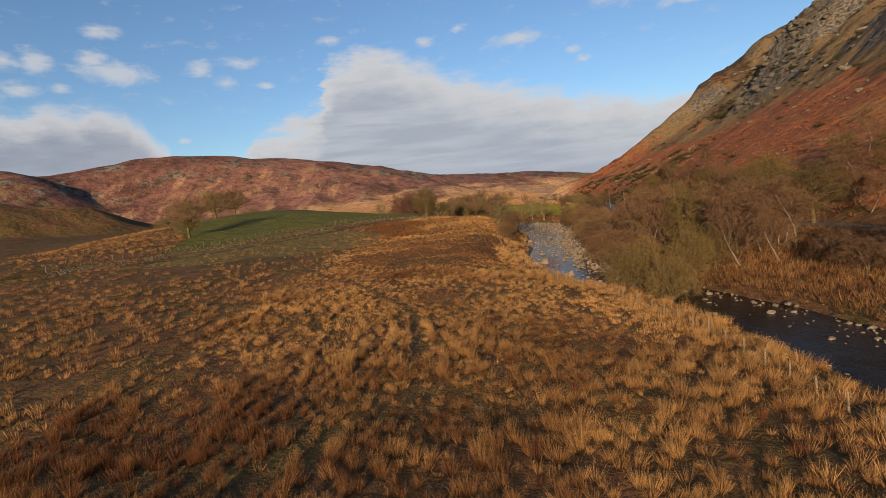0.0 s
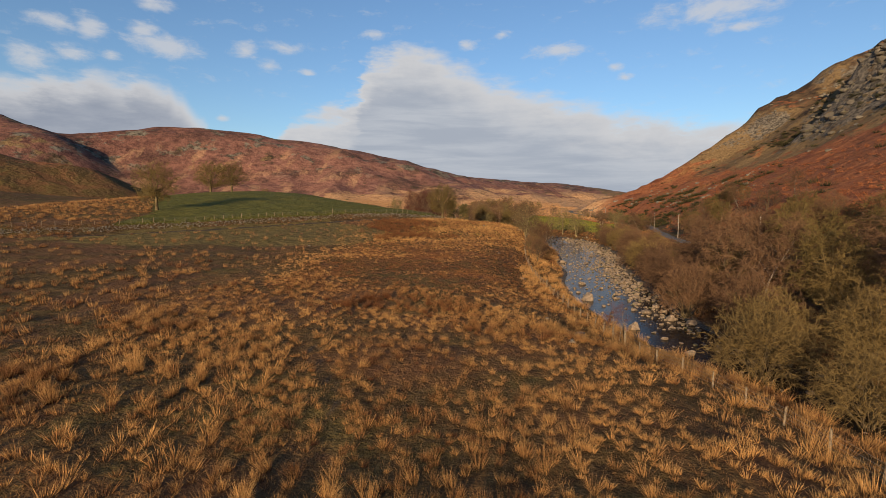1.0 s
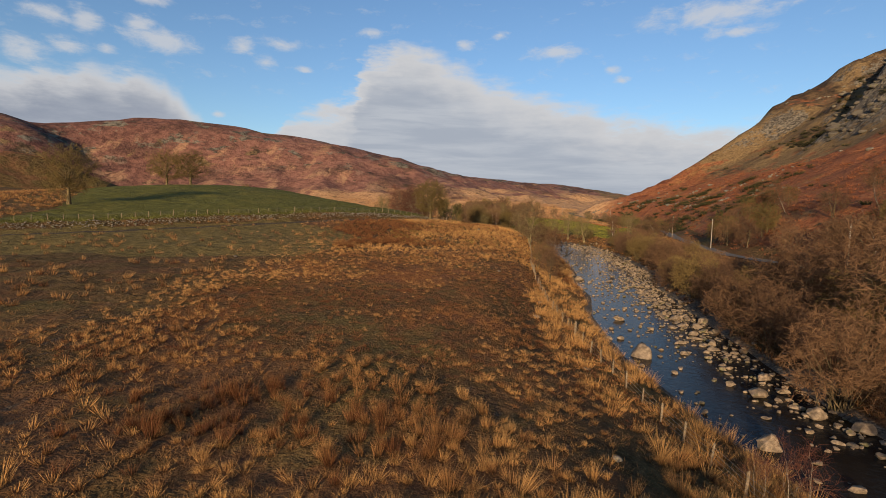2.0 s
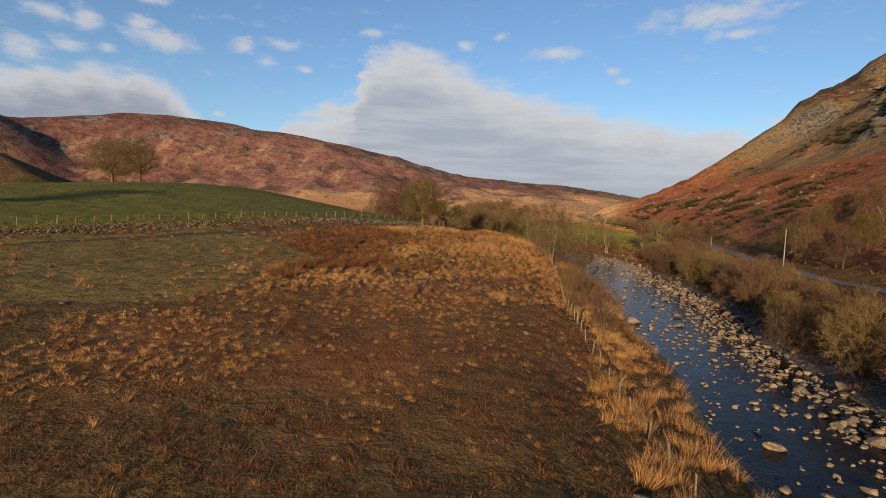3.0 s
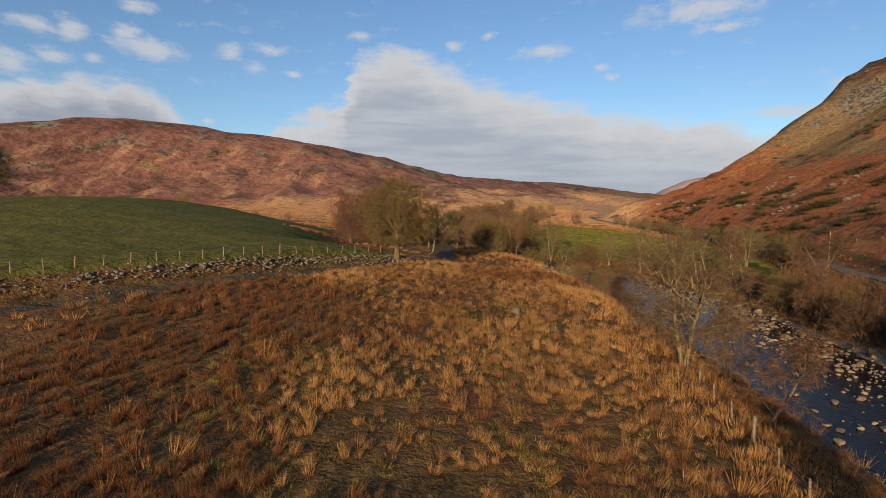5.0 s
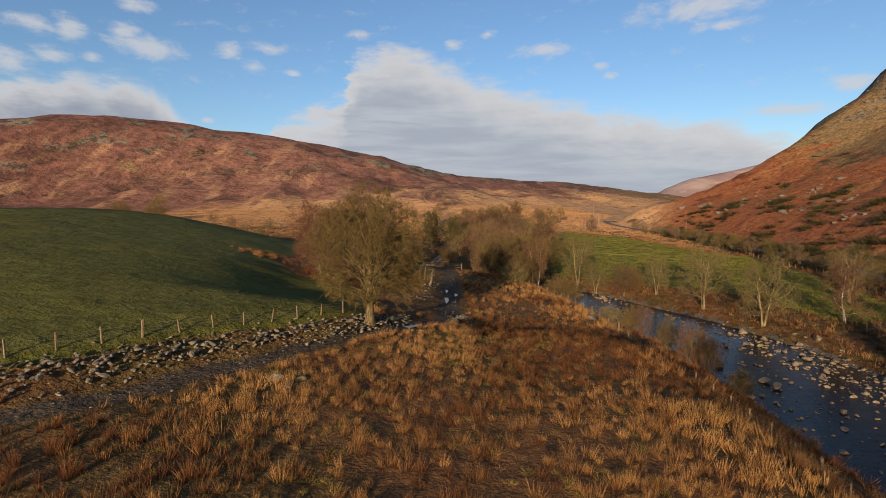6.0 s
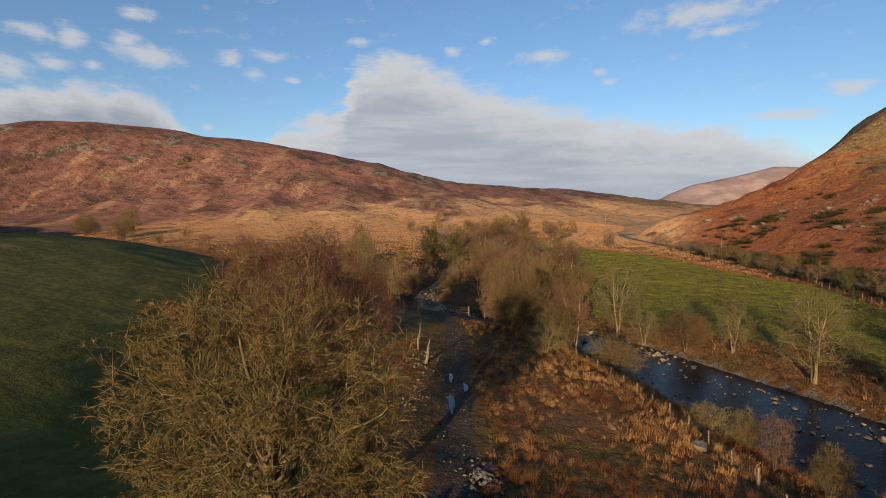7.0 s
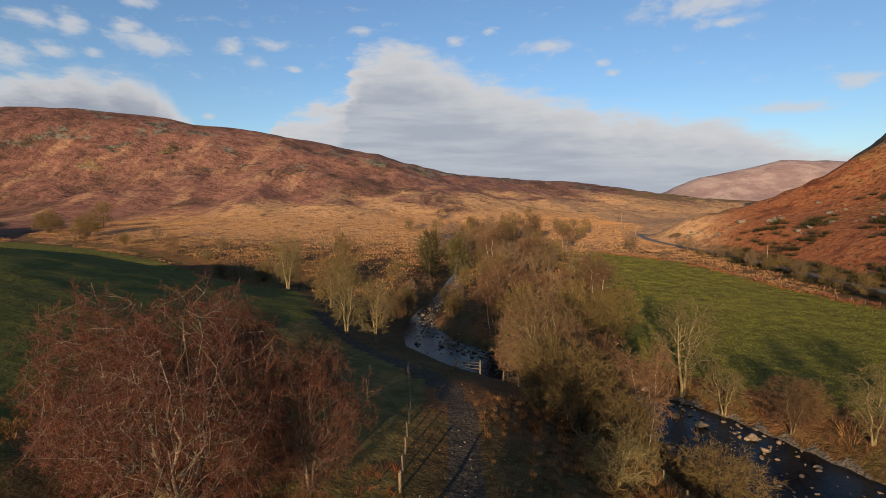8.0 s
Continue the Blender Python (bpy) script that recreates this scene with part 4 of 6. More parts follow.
tree_kind("willow_b", WILLOW_BARK, WILLOW_TWIG, seed=25, height=6.8, radius=3.0, low=-1.0, trunk=0.12, limbs=38, sub=7, sprays=9, twigs=4, twig_len=0.5, twig_w=0.028, bush=True, limb=0.38, wild=0.6)
tree_kind("alder_bush", WILLOW_BARK, ALDER_TWIG, seed=28, height=5.8, radius=3.2, low=-1.2, trunk=0.11, limbs=40, sub=7, sprays=9, twigs=4, twig_len=0.5, twig_w=0.027, bush=True, limb=0.38, wild=0.8)
tree_kind("oak_b", OAK_BARK, OAK_TWIG, seed=12, height=11.5, radius=5.6, low=0.9, trunk=0.38, limbs=34, sub=10, sprays=8, twigs=4, twig_len=0.62, twig_w=0.045, limb=0.28, rise=0.62, wild=1.3)
tree_kind("birch_b", WHITE_BARK, ALDER_TWIG, lite=True, seed=15, height=11, spread=8.5, stems=2, trunk=0.11, lean=0.07, first=0.12, limbs=11, fork=7, fine=6, twigs=8, droop=0.2, up=0.7, twig_len=0.7, twig_w=0.042, crook=0.30, base_gap=0.12)
tree_kind("birch_c", BIRCH_BARK, ALDER_TWIG, lite=True, seed=55, height=12, spread=9, trunk=0.15, first=0.12, limbs=18, fork=7, fine=6, twigs=7, droop=0.2, up=0.6, twig_len=0.7, twig_w=0.042, crook=0.32, base_gap=0.12)
tree_kind("alder", WILLOW_BARK, ALDER_TWIG, seed=31, height=8.6, radius=2.9, low=0.3, trunk=0.10, limbs=30, sub=8, sprays=7, twigs=4, twig_len=0.5, twig_w=0.027, stems=3, limb=0.34, rise=0.8, wild=0.9)
tree_kind("sapling", BIRCH_BARK, BIRCH_TWIG, seed=36, height=4.6, spread=2.4, stems=2, trunk=0.045, lean=0.05, first=0.4, limbs=7, fork=4, fine=4, twigs=5, up=1.1, twig_len=0.4, twig_w=0.010, crook=0.16)
tree_kind("scrub", WILLOW_BARK, ALDER_TWIG, seed=61, height=8.6, radius=3.8, low=0.5, trunk=0.16, limbs=26, sub=8, sprays=7, twigs=4, twig_len=0.6, twig_w=0.042, stems=2, limb=0.3, rise=0.75, wild=1.1)
tree_kind("scrub_b", OAK_BARK, OAK_TWIG, seed=66, height=9.4, radius=3.6, low=0.8, trunk=0.18, limbs=26, sub=8, sprays=7, twigs=4, twig_len=0.6, twig_w=0.042, limb=0.3, rise=0.75, wild=1.1)
tree_kind("far_tree", OAK_BARK, FAR_TWIG, seed=81, height=8.8, radius=3.8, low=0.5, trunk=0.17, limbs=20, sub=6, sprays=5, twigs=3, twig_len=0.75, twig_w=0.075, stems=2, limb=0.3, rise=0.75, wild=1.1)
tree_kind("far_tree_b", OAK_BARK, WILLOW_TWIG, seed=86, height=9.4, radius=3.6, low=0.8, trunk=0.18, limbs=20, sub=6, sprays=5, twigs=3, twig_len=0.75, twig_w=0.075, limb=0.3, rise=0.75, wild=1.1)
tree_kind("bank_tree", ASH_BARK, ALDER_TWIG, seed=71, height=11.8, radius=4.9, low=0.6, trunk=0.2, limbs=40, sub=12, sprays=9, twigs=5, twig_len=0.5, twig_w=0.021, stems=2, limb=0.34, rise=0.7, thin=False, wild=1.4)
tree_kind("thorn", ASH_BARK, ASH_TWIG, seed=41, height=4.6, radius=3.1, low=-0.2, trunk=0.13, limbs=26, sub=9, sprays=7, twigs=4, twig_len=0.4, twig_w=0.027, stems=3, limb=0.5, rise=0.6, thin=False, wild=1.8)
tree_kind("ivy", OAK_BARK, IVY_LEAF, seed=45, height=8.6, radius=2.9, low=0.8, trunk=0.25, limbs=34, sub=8, sprays=5, twigs=3, twig_len=0.5, twig_w=0.10, limb=0.2, rise=0.8, wild=1.2)

LABELS = {
    "oak": ("tree", "spreading leafless oak with olive-gold twigs", "tree"), "oak_b": ("tree", "broad leafless oak with dense brown twigs", "tree"),
    "birch": ("tree", "leafless birch with red-purple twigs and pale trunk", "tree"), "birch_b": ("tree", "twin-stemmed bare birch with reddish twigs", "tree"),
    "birch_c": ("tree", "slender bare birch with dark reddish twigs", "tree"),
    "ash": ("tree", "tall bare ash with pale sunlit limbs", "tree"), "ash_b": ("tree", "several-stemmed bare ash with pale twisting limbs", "tree"),
    "willow": ("shrub", "rounded bare willow shrub with golden twigs", "shrub"), "willow_b": ("shrub", "upright bare willow shrub with olive twigs", "shrub"),
    "alder_bush": ("shrub", "dense bare alder bush with dark brown twigs", "shrub"), "scrub": ("tree", "rounded bare tree with a dense brown crown", "tree"), "scrub_b": ("tree", "bare valley tree with olive-brown rounded crown", "tree"),
    "far_tree": ("tree", "bare brown tree on the far valley floor", "tree"), "far_tree_b": ("tree", "bare olive-brown tree on the far valley floor", "tree"),
    "bank_tree": ("tree", "spreading bare tree with a pale mossy trunk on the river bank", "tree"),
    "alder": ("tree", "slim bare alder with dark reddish twigs", "tree"), "sapling": ("sapling", "thin bare birch sapling beside the fence", "tree"),
    "thorn": ("thorn_tree", "low crooked hawthorn with pale lichened limbs", "tree"), "ivy": ("tree", "dark ivy-covered tree with dense evergreen leaves", "tree")}
FIRST = {}


def plant(key, x, y, size=1.0, turn_=0.0, tall=1.0, group="valley trees"):
    m = Matrix.LocRotScale((x, y, ground_z(x, y) - 0.05), Euler((0, 0, turn_)), (size, size, size * tall))
    if key in FIRST:
        ob = copy_thing(FIRST[key], m)
        ob.matrix_basis = m
    else:
        name, label, cat = LABELS[key]
        ob = thing(name, label, cat, group)
        stem = part(KINDS[key][0].name.split(".")[0], KINDS[key][0], ob)
        for w in KINDS[key][1]:
            part("limb", w, stem)
        part("crown", KINDS[key][2], ob)
        FIRST[key] = ob
        ob.matrix_basis = m
    ob["group"] = group
    return ob


def plant_to(key, x, y, height, radius, turn_=0.0, group="valley trees"):
    """A tree scaled to a height and a crown radius in metres."""
    size = radius / SIZES[key][1]
    return plant(key, x, y, size, turn_, height / SIZES[key][0] / size, group)


# beside the wall and the track
plant("oak", -5.5, 205.0, 0.95, 2.0, 1.06)
for x, y, height, radius, turn_ in ((-13.8, 237.0, 14.2, 6.2, 0.2), (-20.0, 241.5, 12.6, 5.4, 2.1), (-8.6, 242.5, 10.5, 3.8, 4.0), (-15.0, 247.0, 12.0, 4.6, 3.3)):
    plant_to("birch", x, y, height, radius, turn_, "birches by the track")
plant_to("ash_b", -16.8, 290.5, 13.5, 4.2, 1.0)
plant_to("ash", -12.6, 293.5, 12.0, 3.0, 2.0)
plant_to("thorn", -13.9, 262.0, 5.2, 3.3, 0.5)
plant_to("ash", -40.0, 331.0, 15.0, 4.8, 0.3)
plant_to("far_tree_b", -22.0, 312.0, 17.0, 3.4, 2.2)
plant_to("ivy", -7.6, 370.0, 15.8, 4.6, 0.0)
plant_to("ivy", 0.8, 375.0, 15.4, 4.8, 2.0)
plant("birch_c", -30.0, 340.0, 1.1, 1.0)
# the knoll and the field wall
plant("oak_b", -109.5, 239.0, 1.30, 1.0)
plant("oak_b", -99.0, 237.0, 1.25, 2.6)
plant_to("oak_b", -80.9, 155.5, 14.0, 6.0, 2.2)
plant("thorn", -132.0, 230.0, 1.2, 0.4)
plant("thorn", -124.0, 222.0, 1.1, 2.4)
# left bank of the river
plant("sapling", 17.0, 68.6, 0.95, 0.0, group="saplings on the river bank")
plant("sapling", 16.6, 70.4, 0.6, 2.0, group="saplings on the river bank")
plant("alder", 18.2, 128.0, 0.62, 0.3, group="saplings on the river bank")
plant("alder", 17.6, 136.5, 0.6, 2.0, group="saplings on the river bank")
plant("willow", 20.0, 149.0, 0.75, 1.2, group="willow shrubs along the river")
plant("alder", 21.0, 142.5, 0.55, 4.0, group="saplings on the river bank")
plant("bank_tree", 20.6, 170.0, 1.0, 0.7)
plant_to("birch_c", 25.0, 166.5, 8.0, 3.4, 2.4)
plant("alder", 25.6, 173.0, 0.8, 0.8)
plant_to("thorn", 25.2, 233.0, 3.4, 2.6, 1.8)
for x, y, height, radius, key in ((31.0, 219.5, 4.6, 2.4, "willow"), (30.0, 214.5, 5.0, 1.5, "alder"), (28.8, 217.0, 5.6, 1.7, "alder"), (27.4, 227.5, 5.0, 1.4, "alder"), (29.4, 224.0, 4.8, 1.6, "willow_b"), (27.2, 231.0, 4.4, 1.3, "willow_b"), (29.5, 208.0, 3.2, 1.3, "willow_b")):
    plant_to(key, x, y, height, radius, 2.0 * y, "saplings on the river bank")
plant_to("willow", 21.4, 250.5, 5.4, 3.8, 0.4, "willow shrubs along the river")
plant_to("thorn", 12.2, 246.5, 4.6, 2.9, 4.2)
plant_to("birch_b", 17.5, 256.0, 12.0, 3.0, 2.0)
plant_to("willow", 14.2, 250.8, 6.0, 3.2, 1.6, "willow shrubs along the river")
plant_to("willow_b", 9.6, 260.0, 8.4, 3.4, 5.0, "willow shrubs along the river")
plant_to("willow_b", 11.8, 255.5, 8.8, 3.6, 2.6, "willow shrubs along the river")
plant_to("willow", 15.8, 261.0, 7.0, 3.6, 3.0, "willow shrubs along the river")
plant_to("bank_tree", 10.2, 267.0, 12.5, 5.2, 1.1)
plant_to("birch_c", 15.5, 271.0, 10.5, 4.0, 2.9)
plant_to("scrub", 9.6, 276.5, 10.0, 4.0, 0.9)
plant_to("bank_tree", 15.5, 280.0, 11.0, 4.6, 3.4)
plant_to("ash_b", 20.5, 274.5, 9.5, 3.2, 2.4)
plant_to("scrub_b", 10.5, 287.0, 10.0, 4.0, 1.9)
for x, y, size, turn_ in ((15.0, 289.0, 0.85, 1.9), (21.0, 289.0, 0.9, 4.1), (27.0, 296.0, 0.9, 0.8), (12.0, 297.0, 0.9, 2.7)):
    plant("oak_b", x, y, size, turn_)
# right bank by the green field
plant_to("ash", 31.2, 278.0, 14.5, 4.4, 0.2)
plant_to("ash_b", 34.0, 273.0, 7.0, 3.2, 2.2)
plant_to("alder", 38.2, 266.8, 7.0, 3.4, 2.9)
plant_to("ash_b", 43.2, 262.2, 8.8, 3.3, 0.2)
plant_to("willow", 40.5, 268.0, 4.5, 2.6, 0.4, "willow shrubs along the river")
plant_to("ash", 46.8, 250.3, 13.2, 4.6, 1.2)
plant_to("ash_b", 50.2, 238.5, 12.0, 4.8, 5.0)
plant_to("willow_b", 53.0, 244.0, 4.6, 2.4, 1.0, "willow shrubs along the river")
plant_to("birch_b", 60.2, 235.5, 11.0, 4.0, 3.3)
plant_to("ash", 69.0, 246.0, 11.0, 4.0, 3.3)
plant_to("birch_c", 74.0, 230.0, 10.0, 4.2, 0.3)
plant_to("birch_c", 66.0, 223.0, 8.0, 3.8, 1.3)
plant_to("birch_c", 79.0, 236.0, 9.0, 4.0, 2.3)
scrubs = np.random.default_rng(19)
for y in np.arange(168, 224, 4.5):
    plant_to(scrubs.choice(["willow", "willow_b", "scrub"]), np.interp(y, [168, 224], [52, 56]) + scrubs.uniform(-3, 5), y, scrubs.uniform(3.6, 5.6), scrubs.uniform(2.4, 3.4), y, "willow shrubs along the river")

# thicket of willow, alder and birch on the eastern bank
wood = np.random.default_rng(11)
for x, y, key, size, turn_ in ((25.8, 62.0, "willow", 1.22, 0.5), (27.6, 54.0, "willow", 1.02, 2.0), (33.5, 61.5, "willow_b", 1.1, 1.0), (37.5, 65.0, "willow", 1.2, 3.1), (30.0, 67.5, "willow_b", 1.05, 4.4)):
    plant(key, x, y, size, turn_, group="willow shrubs along the river")
for x, y, size in ((66.5, 95.0, 1.05), (59.0, 90.0, 0.95), (72.0, 104.0, 1.0), (55.0, 78.0, 0.9), (64.0, 80.0, 1.0)):
    plant("oak_b", x, y, size, x, group="bare trees above the lane")
for y in np.arange(70, 205, 6.6):
    rx = np.interp(y, [r[1] for r in RIVER], [r[0] + r[2] for r in RIVER])
    yy = y + wood.uniform(-1.5, 1.5)
    plant(wood.choice(["alder_bush", "willow", "willow_b"], p=[0.62, 0.18, 0.2] if y < 130 else [0.35, 0.35, 0.3]), rx + (0.8 if y < 90 else 1.5) + wood.uniform(-0.8, 1.4), yy, wood.uniform(0.75, 1.3), wood.uniform(0, 6.2), wood.uniform(0.9, 1.15), group="willow shrubs along the river")
for y in np.arange(62, 215, 4.2):
    rx = np.interp(y, [r[1] for r in RIVER], [r[0] + r[2] for r in RIVER])
    xr = np.interp(y, [r[1] for r in ROAD], [r[0] for r in ROAD])
    for _ in range(2 if y < 112 else 1):
        x = rx + 6 + wood.random() * (max(4.0, xr - rx - 11) if y < 112 else 5.0)
        key = wood.choice(["birch_c", "birch_b", "scrub", "willow_b", "scrub_b"], p=[0.16, 0.2, 0.24, 0.16, 0.24]) if y < 112 else wood.choice(["alder_bush", "willow_b", "scrub"])
        size = {"birch_c": 0.95, "birch_b": 1.05, "scrub": 1.2, "willow_b": 1.2, "scrub_b": 1.25, "alder_bush": 1.3}[key]
        plant(key, x, y + wood.uniform(-2, 2), size * wood.uniform(0.8, 1.15) * (1.0 if y < 112 else 0.6), wood.uniform(0, 6.2), group="bare trees on the eastern bank")
# unseen wood added on the bank further south, to shade the river bend
for _ in range(13):
    y = wood.uniform(4, 34)
    plant(wood.choice(["scrub", "scrub_b", "birch_c"]), wood.uniform(45, 61), y, wood.uniform(0.9, 1.25), wood.uniform(0, 6.2), group="bare trees on the eastern bank")
for x, y in ((52.0, 52.0), (57.0, 56.0), (47.0, 49.0), (54.0, 60.0), (59.0, 49.0), (49.0, 56.0)):
    plant_to("scrub", x, y, 4.2, 3.2, x, "bare trees on the eastern bank")
# trees above the road and on the slope
for _ in range(20):
    y = wood.uniform(108, 200)
    xr = np.interp(y, [r[1] for r in ROAD], [r[0] for r in ROAD])
    plant(wood.choice(["scrub_b", "scrub"]), xr + wood.uniform(4, 13), y, wood.uniform(0.65, 0.95), wood.uniform(0, 6.2), group="bare trees above the lane")
for _ in range(26):
    y = wood.uniform(70, 200)
    xr = np.interp(y, [r[1] for r in ROAD], [r[0] for r in ROAD])
    plant(wood.choice(["scrub_b", "birch_c", "scrub"]), xr + wood.uniform(5, 24), y, wood.uniform(0.55, 0.85), wood.uniform(0, 6.2), group="bare trees above the lane")
# trees across the valley floor
for _ in range(70):
    y = wood.uniform(294, 450)
    x = wood.uniform(5, 36) if wood.random() < 0.66 else wood.uniform(36, 98)
    if x > 34 and y < 408 or x > 60 and y > 430:
        continue
    plant(wood.choice(["far_tree", "far_tree_b", "birch_b", "far_tree"]), x, y, wood.uniform(0.85, 1.3), wood.uniform(0, 6.2), group="far valley trees")
for x, y, k in ((20, 296, "scrub_b"), (26, 303, "willow_b"), (14, 300, "alder"), (22, 312, "birch_b"), (28, 322, "ash"), (15, 318, "scrub"), (9, 310, "willow_b"), (30, 338, "scrub"), (8, 335, "alder")):
    plant(k, x, y, wood.uniform(0.85, 1.1), wood.uniform(0, 6.2), group="far valley trees")
for _ in range(30):
    plant(wood.choice(["far_tree", "far_tree_b"]), wood.uniform(-25, 72), wood.uniform(440, 540), wood.uniform(0.6, 1.05), wood.uniform(0, 6.2), group="far valley trees")
for x, y, k, size in ((-12.5, 318.0, "scrub", 0.7), (0.5, 318.0, "willow_b", 0.8), (-12.0, 332.0, "willow", 0.9), (-1.5, 334.0, "willow_b", 0.8), (-14.5, 312.0, "far_tree", 0.7), (9.5, 311.0, "far_tree", 0.7), (-11.0, 327.0, "far_tree_b", 0.75), (0.5, 329.0, "far_tree", 0.7), (-7.5, 345.0, "far_tree", 0.7), (3.5, 348.0, "far_tree_b", 0.75), (-41.5, 336.0, "ash_b", 1.0), (-67.0, 360.0, "far_tree", 0.8), (-182.0, 431.0, "willow", 2.0), (-157.0, 421.0, "willow", 1.9), (-172.0, 452.0, "far_tree_b", 1.5), (-24.0, 309.0, "far_tree_b", 1.15), (-12.0, 335.0, "far_tree", 0.9), (-30.0, 352.0, "far_tree", 0.8), (-16.0, 352.0, "far_tree_b", 0.9), (8.0, 392.0, "far_tree", 1.1), (-52.0, 372.0, "far_tree", 0.8), (-84.0, 390.0, "far_tree", 0.7), (-120.0, 410.0, "far_tree", 0.8), (-14.0, 318.0, "far_tree", 0.75), (-40.0, 385.0, "far_tree", 0.7)):
    plant(k, x, y, size, x, group="far valley trees")
for x, y in ((-46, 350), (-58, 357), (-70, 364), (-84, 371), (-100, 380), (-130, 396), (-150, 405), (-36, 345)):
    plant(wood.choice(["willow_b", "alder", "thorn"]), x + wood.uniform(-3, 3), y + wood.uniform(-2, 6), wood.uniform(0.7, 1.1), wood.uniform(0, 6.2), group="shrubs by the side stream")
for y in np.arange(240, 420, 5.0):
    xr = np.interp(y, [r[1] for r in ROAD], [r[0] for r in ROAD])
    plant(wood.choice(["far_tree", "willow_b", "ivy", "far_tree_b"], p=[0.4, 0.2, 0.12, 0.28]), xr - wood.uniform(4, 9), y + wood.uniform(-2, 2), wood.uniform(0.42, 0.78), wood.uniform(0, 6.2), group="scrub below the lane")


# ---- fences ----
def post_mesh(name, height, width, seed):
    """A slightly irregular split post with a chamfered top."""
    r = np.random.default_rng(seed)
    bm = bmesh.new()
    bmesh.ops.create_cone(bm, cap_ends=True, segments=7, radius1=width * 0.55, radius2=width * 0.48, depth=height + 0.4)
    for v in bm.verts:
        v.co.z += (height + 0.4) / 2 - 0.4
        v.co.x += r.normal() * 0.006
        v.co.y += r.normal() * 0.006
        if v.co.z > height * 0.9:
            v.co.z += v.co.x * 0.5
    me = bpy.data.meshes.new(name)
    bm.to_mesh(me)
    bm.free()
    me.materials.append(POST_WOOD)
    return me


POSTS = [post_mesh("post", 1.2, 0.13, k) for k in range(3)]
STRAINER = post_mesh("post", 1.4, 0.2, 9)


def walk_line(line, pitch):
    pts = np.array([p[:2] for p in line], float)
    cum = np.concatenate([[0], np.cumsum(np.hypot(*np.diff(pts, axis=0).T))])
    s = np.arange(0, cum[-1] + 0.01, pitch)
    return np.column_stack([np.interp(s, cum, pts[:, 0]), np.interp(s, cum, pts[:, 1])])


def fence(line, label, pitch=2.4, seed=0, height=1.0, mesh_wire=True):
    r = np.random.default_rng(seed)
    xy = walk_line(line, pitch) + r.normal(size=(1, 2)) * 0.02
    z = land(xy[:, 0], xy[:, 1])
    top = thing("fence", label, "fence", "field fences", pose(xy[0, 0], xy[0, 1], z[0]))
    for i, ((x, y), g) in enumerate(zip(xy, z)):
        big = i % 12 == 0
        ob = part("post", STRAINER if big else POSTS[r.integers(3)], top)
        ob.matrix_basis = pose(x - xy[0, 0], y - xy[0, 1], g - z[0], r.normal() * 3, r.normal() * 3, r.random() * 360) @ Matrix.Scale(height * r.uniform(0.9, 1.08), 4)
    p = np.column_stack([xy - xy[0], z - z[0]])
    for h in ((0.25, 0.5, 0.75, 1.02) if mesh_wire else (0.6, 1.0)):
        q = p + np.array([0, 0, h * height])
        wire = part("wire", tri_mesh("wire", *tubes(q[:-1], q[1:], np.full(len(q) - 1, 0.009), np.full(len(q) - 1, 0.009), 3), WIRE), top)
    return top


RIVER_FENCE = [(19.5, 4), (20.4, 17), (21.3, 24), (22, 36), (21.6, 46), (19.3, 55), (17.5, 60), (16.5, 67), (16, 77), (15.2, 92), (14.8, 110), (15.2, 123), (16, 131), (16.8, 140), (18.5, 151), (20.3, 168), (22.6, 180), (24, 191), (24.2, 202), (23, 214), (20.8, 229), (18.6, 240), (16.2, 250), (12, 262), (6, 270)]
fence(RIVER_FENCE, "weathered wooden post and wire fence along the river bank", 2.6, 1, 0.95)
fence([(x - 1.9 * 0.74, y + 1.9 * 0.67) for x, y in WALL[:5]], "post and wire stock fence beside the tumbled stone wall", 2.3, 2, 0.86)
fence([(-2.9, 243), (-3.4, 256), (-5.0, 270)], "short post and wire fence beside the muddy track", 2.6, 3)
fence([(60, 231), (66, 232.5), (74, 236), (80, 240)], "old post fence at the corner of the green field", 2.2, 4)
fence([(72, 236), (82, 262), (92, 316), (87, 342), (80, 388), (57, 411), (43, 373)], "post and wire fence round the green river field", 3.2, 5)


def gate(x, y, turn_):
    g = thing("gate", "weathered wooden rail gate at the end of the track", "gate", "", pose(x, y, ground_z(x, y), 0, 0, turn_))
    for k in (0, 3.2):
        part("post", STRAINER, g).matrix_basis = pose(k, 0, 0)
    for h in (0.35, 0.75, 1.1):
        v, t = tubes([(0, 0, h)], [(3.2, 0, h - 0.06)], [0.05], [0.045], 6)
        part("rail", tri_mesh("rail", v, t, POST_WOOD), g)
    return g


gate(0.6, 272.4, -14)


